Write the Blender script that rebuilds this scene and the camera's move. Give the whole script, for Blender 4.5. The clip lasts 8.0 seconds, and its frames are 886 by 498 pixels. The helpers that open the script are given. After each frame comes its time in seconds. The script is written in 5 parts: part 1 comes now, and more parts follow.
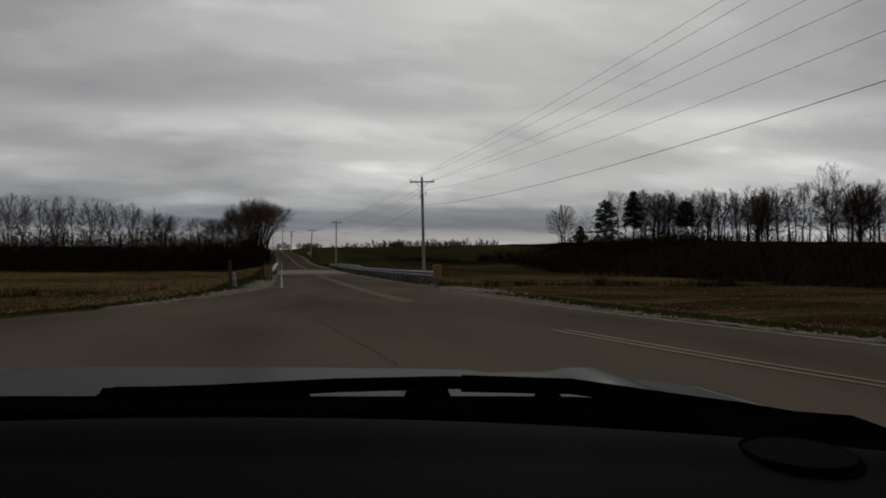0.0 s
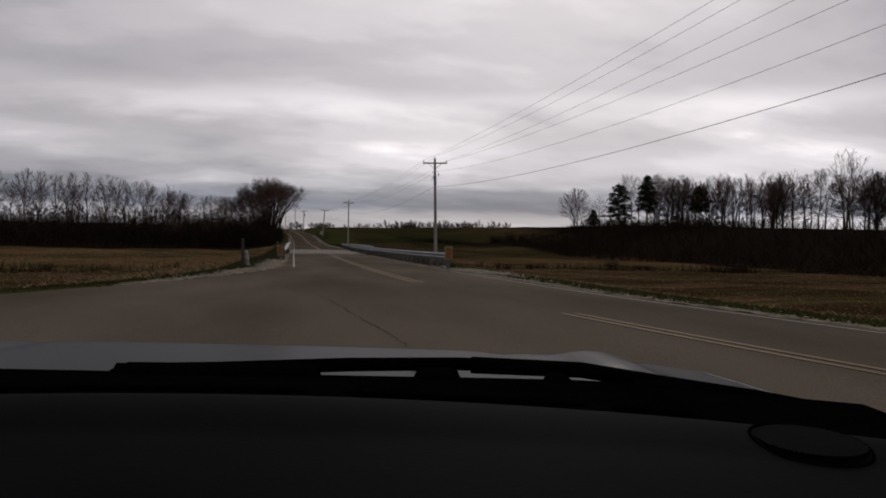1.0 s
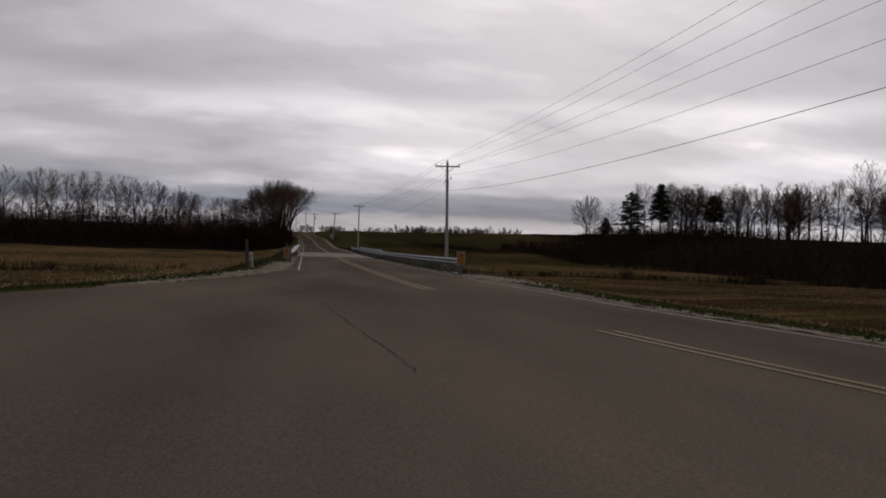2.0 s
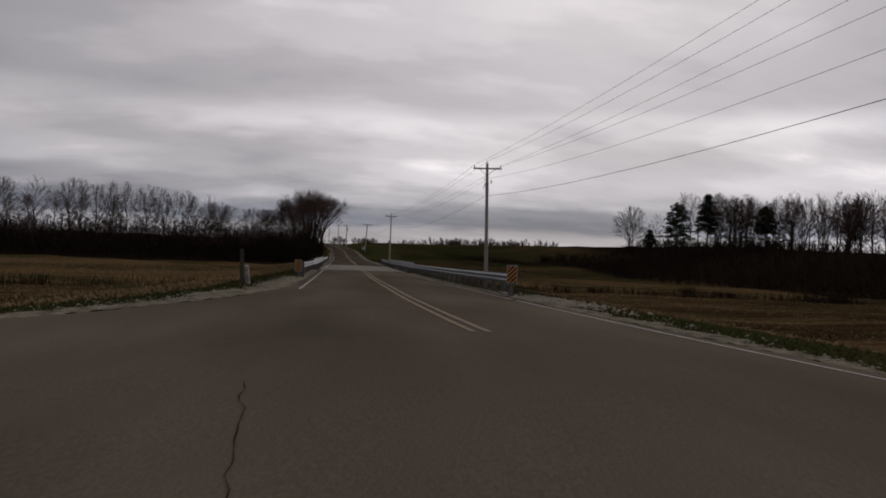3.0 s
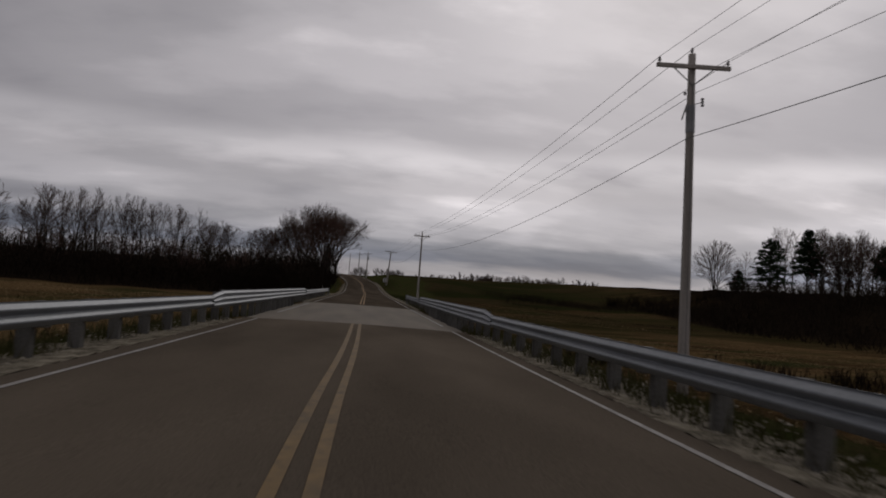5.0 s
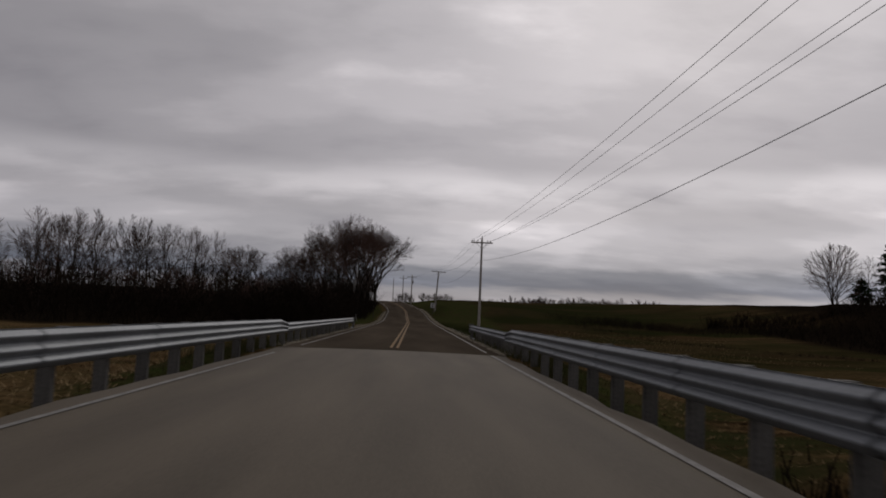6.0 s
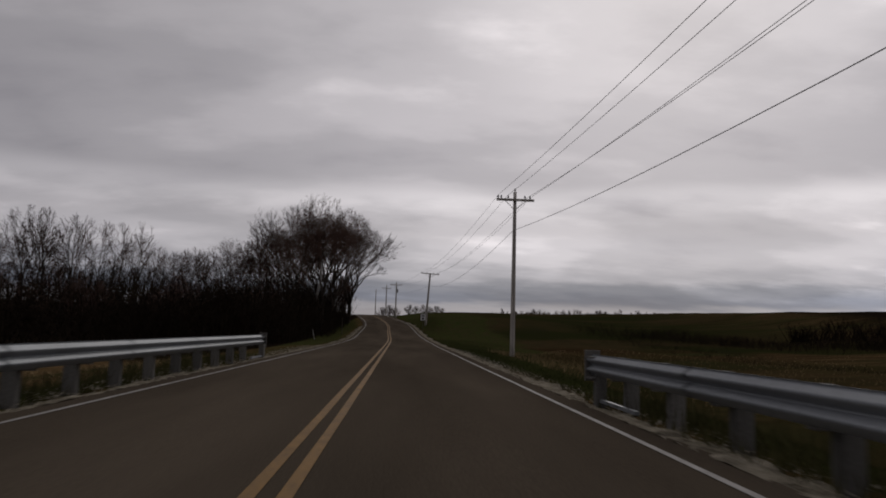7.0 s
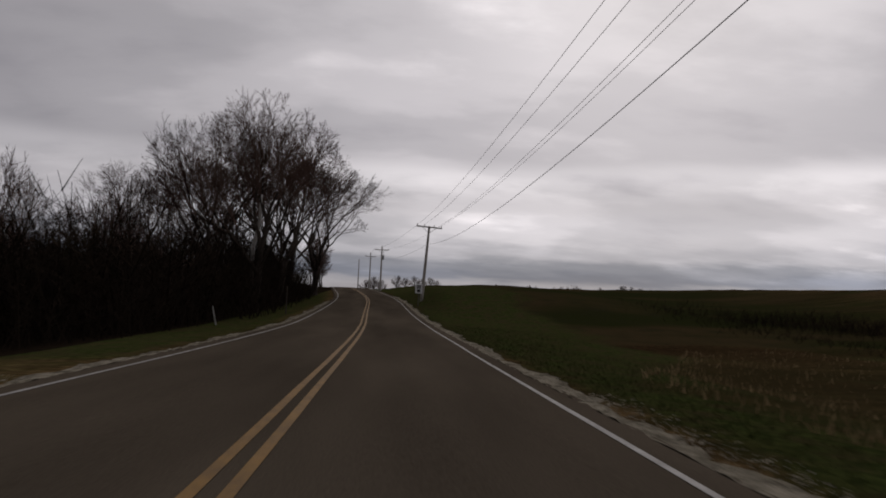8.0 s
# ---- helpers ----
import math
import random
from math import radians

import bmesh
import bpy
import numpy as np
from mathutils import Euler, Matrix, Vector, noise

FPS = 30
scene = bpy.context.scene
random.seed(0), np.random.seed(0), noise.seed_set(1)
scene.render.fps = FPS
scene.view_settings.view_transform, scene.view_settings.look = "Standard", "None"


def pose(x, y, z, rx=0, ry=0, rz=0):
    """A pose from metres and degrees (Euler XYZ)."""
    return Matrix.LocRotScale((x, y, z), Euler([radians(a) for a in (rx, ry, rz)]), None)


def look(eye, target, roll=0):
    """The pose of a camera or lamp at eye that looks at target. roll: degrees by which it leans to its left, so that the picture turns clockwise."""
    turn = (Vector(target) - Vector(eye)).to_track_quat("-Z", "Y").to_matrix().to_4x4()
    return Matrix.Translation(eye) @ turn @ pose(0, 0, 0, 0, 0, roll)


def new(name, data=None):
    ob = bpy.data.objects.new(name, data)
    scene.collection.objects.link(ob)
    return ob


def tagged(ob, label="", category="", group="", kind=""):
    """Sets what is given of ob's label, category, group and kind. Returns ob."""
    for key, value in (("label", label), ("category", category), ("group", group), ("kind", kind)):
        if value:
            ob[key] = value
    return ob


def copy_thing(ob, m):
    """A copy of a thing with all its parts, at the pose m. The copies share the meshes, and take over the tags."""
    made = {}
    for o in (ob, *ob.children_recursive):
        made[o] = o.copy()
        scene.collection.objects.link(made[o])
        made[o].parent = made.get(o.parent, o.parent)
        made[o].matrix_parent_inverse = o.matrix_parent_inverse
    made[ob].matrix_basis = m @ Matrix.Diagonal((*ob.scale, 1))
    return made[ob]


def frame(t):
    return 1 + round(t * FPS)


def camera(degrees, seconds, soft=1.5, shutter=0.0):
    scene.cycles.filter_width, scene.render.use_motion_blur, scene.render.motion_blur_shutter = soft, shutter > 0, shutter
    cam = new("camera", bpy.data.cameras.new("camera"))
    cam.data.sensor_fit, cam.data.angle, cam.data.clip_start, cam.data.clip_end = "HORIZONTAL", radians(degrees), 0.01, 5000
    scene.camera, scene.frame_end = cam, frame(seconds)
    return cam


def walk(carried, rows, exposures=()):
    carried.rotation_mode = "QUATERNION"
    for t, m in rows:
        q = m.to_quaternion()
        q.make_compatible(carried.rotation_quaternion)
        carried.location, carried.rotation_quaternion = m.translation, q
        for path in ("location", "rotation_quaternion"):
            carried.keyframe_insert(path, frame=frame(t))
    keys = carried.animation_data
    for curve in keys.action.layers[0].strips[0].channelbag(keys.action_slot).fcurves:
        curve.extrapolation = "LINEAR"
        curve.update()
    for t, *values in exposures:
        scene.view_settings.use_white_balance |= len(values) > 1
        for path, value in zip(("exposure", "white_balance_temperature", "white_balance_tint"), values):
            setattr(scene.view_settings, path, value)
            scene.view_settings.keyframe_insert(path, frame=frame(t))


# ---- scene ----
cam = camera(64.0, 8.0, soft=1.8, shutter=0.12)

# the drive: seconds, eye, target, roll
PATH = [
    (0, (-4.561, -62.792, 1.572), (-4.119, -60.841, 1.596), 0.2),
    (0.5, (-4.561, -62.792, 1.572), (-4.126, -60.84, 1.547), 1.2),
    (1, (-4.561, -62.792, 1.572), (-4.151, -60.834, 1.544), 1.1),
    (1.2, (-4.55, -62.662, 1.572), (-4.124, -60.709, 1.532), 1.1),
    (2.3, (-4.113, -59.702, 1.516), (-3.754, -57.734, 1.53), 2.4),
    (2.5, (-3.903, -58.146, 1.556), (-3.56, -56.176, 1.585), 2.3),
    (3, (-3.344, -54.231, 1.466), (-3.059, -52.251, 1.485), 2.3),
    (3.5, (-2.682, -48.356, 1.462), (-2.452, -46.37, 1.507), 1.2),
    (4, (-2.131, -40.449, 1.404), (-1.859, -38.47, 1.49), 1.2),
    (4.5, (-1.803, -30.751, 1.259), (-1.559, -28.768, 1.353), 3.4),
    (5, (-1.268, -19.716, 1.293), (-1.064, -17.73, 1.411), 4.4),
    (5.2, (-1.169, -14.954, 1.28), (-0.995, -12.973, 1.485), 3.7),
    (6.3, (-0.825, 11.753, 1.147), (-0.761, 13.745, 1.307), 2.6),
    (6.5, (-0.799, 17.71, 1.108), (-0.689, 19.702, 1.254), 2.0),
    (7, (-0.768, 31.861, 0.969), (-0.654, 33.845, 1.197), 1.7),
    (7.5, (-0.561, 46.758, 0.985), (-0.353, 48.741, 1.14), 2.3),
    (8, (-0.554, 61.64, 1.084), (-0.403, 63.628, 1.247), 2.4),
]
walk(cam, [(t, look(eye, target, roll)) for t, eye, target, roll in PATH],
     exposures=[(0.0, -0.4, 6500, 2), (0.3, -0.17, 6500, 9.5), (0.9, 0.04, 6500, 10), (2.4, 0.03, 6500, 10), (3.0, -0.13, 6500, 10), (4.0, -0.06, 6500, 10), (5.0, -0.34, 6500, 10), (6.5, -0.32, 6500, 10), (7.3, -0.20, 6500, 10), (8.0, -0.13, 6500, 10)])

# ---------------------------------------------------------------- sky and sun
SUN_ELEV, SUN_AZ = radians(30), radians(22)
world = bpy.data.worlds.new("overcast_sky")
scene.world = world
world.use_nodes = True
wn, wl = world.node_tree.nodes, world.node_tree.links
wn.clear()


def wmath(op, a, b=None):
    n = wn.new("ShaderNodeMath")
    n.operation = op
    for i, v in enumerate((a, b)):
        if v is None:
            continue
        if isinstance(v, (int, float)):
            n.inputs[i].default_value = v
        else:
            wl.new(v, n.inputs[i])
    return n.outputs[0]


def wramp(fac, stops):
    n = wn.new("ShaderNodeValToRGB")
    n.color_ramp.interpolation = "EASE"
    while len(n.color_ramp.elements) < len(stops):
        n.color_ramp.elements.new(0.5)
    for e, (p, c) in zip(n.color_ramp.elements, stops):
        e.position, e.color = p, (*c, 1)
    wl.new(fac, n.inputs[0])
    return n.outputs[0]


def wnoise(vec, scale, detail, rough):
    n = wn.new("ShaderNodeTexNoise")
    n.inputs["Scale"].default_value, n.inputs["Detail"].default_value, n.inputs["Roughness"].default_value = scale, detail, rough
    wl.new(vec, n.inputs["Vector"])
    return n.outputs["Fac"]


coord = wn.new("ShaderNodeTexCoord")
sep = wn.new("ShaderNodeSeparateXYZ")
wl.new(coord.outputs["Generated"], sep.inputs[0])
up = wmath("MAXIMUM", sep.outputs["Z"], 0.0)
deck_h = wmath("ADD", up, 0.20)
cu, cv = wmath("DIVIDE", sep.outputs["X"], deck_h), wmath("DIVIDE", sep.outputs["Y"], deck_h)
comb = wn.new("ShaderNodeCombineXYZ")
wl.new(wmath("MULTIPLY", cu, 0.62), comb.inputs["X"])
wl.new(cv, comb.inputs["Y"])
big = wnoise(comb.outputs[0], 0.95, 3, 0.45)
small = wnoise(comb.outputs[0], 2.6, 6, 0.55)
cloud = wmath("ADD", wmath("MULTIPLY", big, 0.70), wmath("MULTIPLY", small, 0.30))
cloud_col = wramp(cloud, [(0.36, (0.66, 0.65, 0.67)), (0.46, (0.84, 0.83, 0.84)), (0.54, (1.05, 1.035, 1.04)), (0.64, (1.60, 1.57, 1.56))])
warp = wmath("ADD", up, wmath("MULTIPLY", wmath("SUBTRACT", small, 0.5), 0.045))
layer = wramp(warp, [(0.0, (0.45, 0.445, 0.47)), (0.028, (0.41, 0.41, 0.44)), (0.045, (0.165, 0.185, 0.235)), (0.060, (0.22, 0.234, 0.275)), (0.076, (0.41, 0.41, 0.44)), (0.105, (0.55, 0.54, 0.56)),
                     (0.145, (0.50, 0.487, 0.50)), (0.18, (0.64, 0.625, 0.635)), (0.21, (0.48, 0.467, 0.48)), (0.42, (0.42, 0.41, 0.42)), (1.0, (0.50, 0.49, 0.50))])
# the veil is thinner and brighter towards the hidden sun
dot = wn.new("ShaderNodeVectorMath")
dot.operation = "DOT_PRODUCT"
dot.inputs[1].default_value = (math.sin(SUN_AZ) * math.cos(SUN_ELEV), math.cos(SUN_AZ) * math.cos(SUN_ELEV), math.sin(SUN_ELEV))
wl.new(coord.outputs["Generated"], dot.inputs[0])
glow = wramp(wmath("MAXIMUM", dot.outputs["Value"], 0.0), [(0.0, (0.74, 0.725, 0.745)), (0.55, (0.78, 0.765, 0.785)), (0.80, (1.00, 0.98, 0.99)), (0.93, (1.28, 1.255, 1.26)), (1.0, (1.75, 1.72, 1.71))])
mix = wn.new("ShaderNodeMix")
mix.data_type, mix.blend_type = "RGBA", "MULTIPLY"
mix.inputs["Factor"].default_value = 1.0
wl.new(layer, mix.inputs["A"])
wl.new(cloud_col, mix.inputs["B"])
sky = wn.new("ShaderNodeTexSky")
sky.sky_type, sky.sun_disc, sky.sun_elevation, sky.sun_rotation = "NISHITA", False, SUN_ELEV, SUN_AZ
bg_cloud, bg_sky, add = wn.new("ShaderNodeBackground"), wn.new("ShaderNodeBackground"), wn.new("ShaderNodeAddShader")
bg_cloud.inputs["Strength"].default_value, bg_sky.inputs["Strength"].default_value = 1.0, 0.004
veil = wn.new("ShaderNodeMix")
veil.data_type, veil.blend_type = "RGBA", "MULTIPLY"
veil.inputs["Factor"].default_value = 1.0
wl.new(mix.outputs["Result"], veil.inputs["A"])
wl.new(glow, veil.inputs["B"])
wl.new(veil.outputs["Result"], bg_cloud.inputs["Color"])
wl.new(sky.outputs[0], bg_sky.inputs["Color"])
wl.new(bg_cloud.outputs[0], add.inputs[0])
wl.new(bg_sky.outputs[0], add.inputs[1])
wl.new(add.outputs[0], wn.new("ShaderNodeOutputWorld").inputs["Surface"])

sun = new("sun", bpy.data.lights.new("sun", "SUN"))
sun.data.energy, sun.data.angle, sun.data.color = 0.5, radians(20), (1.0, 0.95, 0.9)
sun.matrix_world = look((0, 0, 50), (-math.sin(SUN_AZ) * 50, -math.cos(SUN_AZ) * 50, 50 - 50 * math.tan(SUN_ELEV)))


# ---------------------------------------------------------------- materials
def material(name, dark, light, coarse=0.5, fine=20.0, rough=0.9, bump=0.3, metal=0.0, stretch=(1, 1, 1), vary=0.0, spec=0.3, coat=0.0, contrast=0.22, bump_size=0.01):
    """Two colours mixed by a coarse and a fine noise in metres, with fine relief; vary: change from object to object."""
    m = bpy.data.materials.new(name)
    m.use_nodes = True
    n, l = m.node_tree.nodes, m.node_tree.links
    bsdf = n["Principled BSDF"]
    bsdf.inputs["Roughness"].default_value, bsdf.inputs["Metallic"].default_value = rough, metal
    bsdf.inputs["Specular IOR Level"].default_value, bsdf.inputs["Coat Weight"].default_value = spec, coat
    tc, mp = n.new("ShaderNodeTexCoord"), n.new("ShaderNodeMapping")
    mp.inputs["Scale"].default_value = stretch
    l.new(tc.outputs["Object"], mp.inputs[0])
    facs = []
    for s, d in ((coarse, 4), (fine, 3)):
        t = n.new("ShaderNodeTexNoise")
        t.inputs["Scale"].default_value, t.inputs["Detail"].default_value = s, d
        l.new(mp.outputs[0] if s == coarse else tc.outputs["Object"], t.inputs["Vector"])
        facs.append(t.outputs["Fac"])
    a = n.new("ShaderNodeMath")
    a.operation = "MULTIPLY_ADD"
    a.inputs[1].default_value = 0.45
    l.new(facs[1], a.inputs[0])
    b = n.new("ShaderNodeMath")
    b.operation = "MULTIPLY"
    b.inputs[1].default_value = 0.55
    l.new(facs[0], b.inputs[0])
    l.new(b.outputs[0], a.inputs[2])
    r = n.new("ShaderNodeMapRange")
    r.inputs["From Min"].default_value, r.inputs["From Max"].default_value = 0.5 - contrast, 0.5 + contrast
    l.new(a.outputs[0], r.inputs["Value"])
    c = n.new("ShaderNodeMix")
    c.data_type = "RGBA"
    c.inputs["A"].default_value, c.inputs["B"].default_value = (*dark, 1), (*light, 1)
    l.new(r.outputs[0], c.inputs["Factor"])
    out = c.outputs["Result"]
    if vary:
        info, h = n.new("ShaderNodeObjectInfo"), n.new("ShaderNodeHueSaturation")
        v = n.new("ShaderNodeMapRange")
        v.inputs["To Min"].default_value, v.inputs["To Max"].default_value = 1 - vary, 1 + vary
        l.new(info.outputs["Random"], v.inputs["Value"])
        l.new(v.outputs[0], h.inputs["Value"])
        l.new(out, h.inputs["Color"])
        out = h.outputs["Color"]
    l.new(out, bsdf.inputs["Base Color"])
    if bump:
        bp = n.new("ShaderNodeBump")
        bp.inputs["Strength"].default_value, bp.inputs["Distance"].default_value = bump, bump_size
        l.new(facs[1], bp.inputs["Height"])
        l.new(bp.outputs[0], bsdf.inputs["Normal"])
    return m


ASPHALT = material("asphalt", (0.037, 0.0300, 0.0225), (0.108, 0.0875, 0.0655), 0.45, 55, 0.95, 0.25, stretch=(1.0, 0.14, 1), bump_size=0.006, spec=0.0, contrast=0.19)
OLD_ASPHALT = material("worn_tan_asphalt", (0.058, 0.0480, 0.0370), (0.152, 0.126, 0.0970), 0.32, 55, 0.95, 0.25, stretch=(1.0, 0.30, 1), bump_size=0.006, spec=0.0, contrast=0.18)
CONCRETE = material("deck_concrete", (0.062, 0.050, 0.035), (0.155, 0.127, 0.090), 1.1, 45, 0.85, 0.4, stretch=(1.0, 0.12, 1), bump_size=0.004)
YELLOW = material("yellow_paint", (0.090, 0.050, 0.014), (0.250, 0.130, 0.021), 2.6, 22, 0.75, 0.3)
WHITE_LINE = material("white_paint", (0.12, 0.11, 0.10), (0.37, 0.355, 0.33), 2.6, 22, 0.75, 0.3)
WORN_YELLOW = material("worn_yellow_paint", (0.070, 0.050, 0.026), (0.190, 0.116, 0.036), 2.5, 12, 0.8, 0.3)
WORN_WHITE = material("worn_white_paint", (0.12, 0.112, 0.10), (0.36, 0.35, 0.325), 2.5, 12, 0.8, 0.3)
TAR = material("tar_crack", (0.010, 0.009, 0.008), (0.022, 0.019, 0.016), 3, 40, 0.98, 0.3, spec=0.0)
GRAVEL = material("limestone_gravel", (0.046, 0.039, 0.027), (0.32, 0.287, 0.222), 3.0, 30, 0.95, 1.0, bump_size=0.05, contrast=0.15, spec=0.0)
STONE = material("limestone_stone", (0.105, 0.093, 0.070), (0.40, 0.362, 0.288), 6, 60, 0.95, 0.4, spec=0.0)
STEEL = material("galvanised_steel", (0.105, 0.115, 0.124), (0.245, 0.260, 0.275), 1.5, 18, 0.50, 0.12, metal=0.35, spec=0.4, stretch=(1, 0.25, 1))
POST_STEEL = material("weathered_grey_posts", (0.045, 0.043, 0.039), (0.135, 0.128, 0.117), 2.5, 30, 0.85, 0.5, vary=0.25, stretch=(3, 3, 0.5))
SIGN_YELLOW = material("yellow_sheeting", (0.44, 0.165, 0.018), (0.58, 0.24, 0.028), 3, 40, 0.55, 0.1)
SIGN_BLACK = material("black_sheeting", (0.010, 0.009, 0.009), (0.022, 0.018, 0.018), 3, 40, 0.5, 0.1)
SIGN_WHITE = material("white_sheeting", (0.50, 0.50, 0.50), (0.68, 0.68, 0.67), 3, 40, 0.55, 0.1)
OLD_WHITE = material("flaking_white_paint", (0.12, 0.115, 0.10), (0.46, 0.45, 0.42), 5, 22, 0.85, 0.5, contrast=0.14)
OLD_WOOD = material("dark_weathered_wood", (0.030, 0.025, 0.020), (0.095, 0.080, 0.066), 3, 30, 0.95, 0.6, stretch=(5, 5, 0.35), spec=0.0)
SIGN_GREY = material("bare_aluminium", (0.20, 0.20, 0.20), (0.34, 0.34, 0.33), 4, 40, 0.55, 0.1, metal=0.5)
POLE_WOOD = material("weathered_pole_wood", (0.17, 0.153, 0.137), (0.44, 0.405, 0.365), 2.2, 30, 0.9, 0.6, stretch=(5, 5, 0.35), vary=0.15)
PORCELAIN = material("grey_porcelain", (0.20, 0.19, 0.19), (0.34, 0.33, 0.33), 9, 60, 0.35, 0.0)
CAN_GREY = material("transformer_grey_paint", (0.20, 0.205, 0.21), (0.30, 0.305, 0.31), 4, 40, 0.5, 0.1)
CABLE = material("aluminium_conductor", (0.10, 0.10, 0.102), (0.19, 0.19, 0.19), 5, 50, 0.6, 0.0, metal=0.2)
BARK = material("grey_brown_bark", (0.020, 0.016, 0.013), (0.070, 0.057, 0.048), 1.2, 14, 0.95, 0.7, stretch=(1, 1, 0.3), vary=0.35, bump_size=0.03, spec=0.0)
TWIG = material("brown_twigs", (0.030, 0.019, 0.0155), (0.105, 0.067, 0.054), 0.35, 6, 0.95, 0.0, vary=0.35, spec=0.0)
PALE_BARK = material("pale_dead_wood", (0.13, 0.12, 0.107), (0.32, 0.30, 0.27), 1.5, 18, 0.9, 0.6, stretch=(1, 1, 0.3))
# stem colour lowered below real brush, standing in for shade between the stems
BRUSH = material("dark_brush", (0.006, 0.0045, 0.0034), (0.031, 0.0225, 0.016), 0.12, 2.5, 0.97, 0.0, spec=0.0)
NEEDLES = material("conifer_needles", (0.008, 0.015, 0.008), (0.028, 0.042, 0.020), 1.2, 14, 0.9, 0.0, vary=0.2, spec=0.0)
GRASS = material("spring_grass_blades", (0.016, 0.021, 0.007), (0.052, 0.057, 0.020), 0.35, 8, 0.9, 0.0, spec=0.0)
WEED = material("brown_green_weeds", (0.024, 0.026, 0.010), (0.085, 0.078, 0.034), 0.6, 9, 0.95, 0.0, spec=0.0)
STRAW = material("dry_stubble", (0.11, 0.075, 0.035), (0.30, 0.22, 0.12), 0.5, 9, 0.95, 0.0, spec=0.0)
PAINT = material("black_car_paint", (0.004, 0.005, 0.006), (0.008, 0.009, 0.010), 2, 30, 0.30, 0.0, spec=0.016, coat=0.0)
DASH = material("black_dash_vinyl", (0.0024, 0.0024, 0.0028), (0.0050, 0.0050, 0.0056), 8, 250, 0.7, 0.3, bump_size=0.001, spec=0.006)
RUBBER = material("black_rubber", (0.0012, 0.0012, 0.0012), (0.0026, 0.0026, 0.0026), 8, 60, 0.8, 0.1, spec=0.0)
CHROME = material("washer_jet_plastic", (0.01, 0.01, 0.01), (0.02, 0.02, 0.02), 8, 60, 0.5, 0.0)
ALLOY = material("wheel_alloy", (0.25, 0.25, 0.26), (0.4, 0.4, 0.41), 4, 40, 0.4, 0.05, metal=0.8)


def land_material():
    """Ground cover: stubble soil, verge grass and hill pasture by two masks laid on the sheet, broken up by noise."""
    m = bpy.data.materials.new("farm_land")
    m.use_nodes = True
    n, l = m.node_tree.nodes, m.node_tree.links
    bsdf = n["Principled BSDF"]
    bsdf.inputs["Roughness"].default_value, bsdf.inputs["Specular IOR Level"].default_value = 0.97, 0.0
    tc = n.new("ShaderNodeTexCoord")

    def noise_fac(scale, stretch=(1, 1, 1), detail=5):
        mp, t = n.new("ShaderNodeMapping"), n.new("ShaderNodeTexNoise")
        mp.inputs["Scale"].default_value = stretch
        t.inputs["Scale"].default_value, t.inputs["Detail"].default_value = scale, detail
        l.new(tc.outputs["Object"], mp.inputs[0])
        l.new(mp.outputs[0], t.inputs["Vector"])
        return t.outputs["Fac"]

    def rng(v, lo, hi):
        r = n.new("ShaderNodeMapRange")
        r.inputs["From Min"].default_value, r.inputs["From Max"].default_value = lo, hi
        l.new(v, r.inputs["Value"])
        return r.outputs[0]

    def mixed(f, a, b):
        c = n.new("ShaderNodeMix")
        c.data_type = "RGBA"
        l.new(f, c.inputs["Factor"])
        for k, v in (("A", a), ("B", b)):
            if isinstance(v, tuple):
                c.inputs[k].default_value = (*v, 1)
            else:
                l.new(v, c.inputs[k])
        return c.outputs["Result"]

    def combined(op, a, b):
        q = n.new("ShaderNodeMath")
        q.operation, q.use_clamp = op, True
        for i, v in enumerate((a, b)):
            if isinstance(v, float):
                q.inputs[i].default_value = v
            else:
                l.new(v, q.inputs[i])
        return q.outputs[0]

    def mask(name):
        a = n.new("ShaderNodeAttribute")
        a.attribute_name = name
        return a.outputs["Fac"]

    grain = noise_fac(5.0)
    patch = noise_fac(0.07, (1, 0.5, 1))
    rows = noise_fac(0.9, (0.08, 1.6, 1))
    soil = mixed(rng(grain, 0.32, 0.68), (0.010, 0.0066, 0.0036), (0.047, 0.028, 0.0135))
    straw = mixed(rng(grain, 0.3, 0.7), (0.044, 0.028, 0.0125), (0.150, 0.098, 0.048))
    stubble = mixed(rng(rows, 0.36, 0.62), soil, straw)
    weeds = mixed(rng(noise_fac(0.35, (0.5, 1.3, 1)), 0.46, 0.6), stubble, (0.028, 0.029, 0.011))
    straw_field = mixed(rng(patch, 0.46, 0.60), weeds, straw)
    stubble = mixed(rng(noise_fac(0.11, (0.35, 1.5, 1)), 0.42, 0.6), stubble, soil)
    grass_a = mixed(rng(grain, 0.3, 0.7), (0.014, 0.020, 0.0058), (0.046, 0.055, 0.0160))
    grass_b = mixed(rng(noise_fac(1.3), 0.40, 0.70), grass_a, (0.042, 0.032, 0.016))
    pasture = mixed(rng(noise_fac(0.06, (0.5, 1.3, 1)), 0.46, 0.60), (0.019, 0.021, 0.0072), (0.040, 0.029, 0.0140))
    pasture = mixed(rng(noise_fac(0.5), 0.45, 0.85), pasture, (0.022, 0.021, 0.010))
    # leaf litter with the shade under trees and brush mixed into its colour
    shaded_litter = mixed(rng(grain, 0.3, 0.7), (0.006, 0.0045, 0.003), (0.020, 0.0145, 0.0095))
    col = mixed(mask("straw"), mixed(rng(noise_fac(0.2, (0.4, 1.4, 1)), 0.52, 0.66), stubble, (0.036, 0.034, 0.013)), straw_field)
    col = mixed(combined("MULTIPLY", mask("hill"), combined("ADD", rng(noise_fac(0.12), 0.2, 0.5), 0.5)), col, pasture)
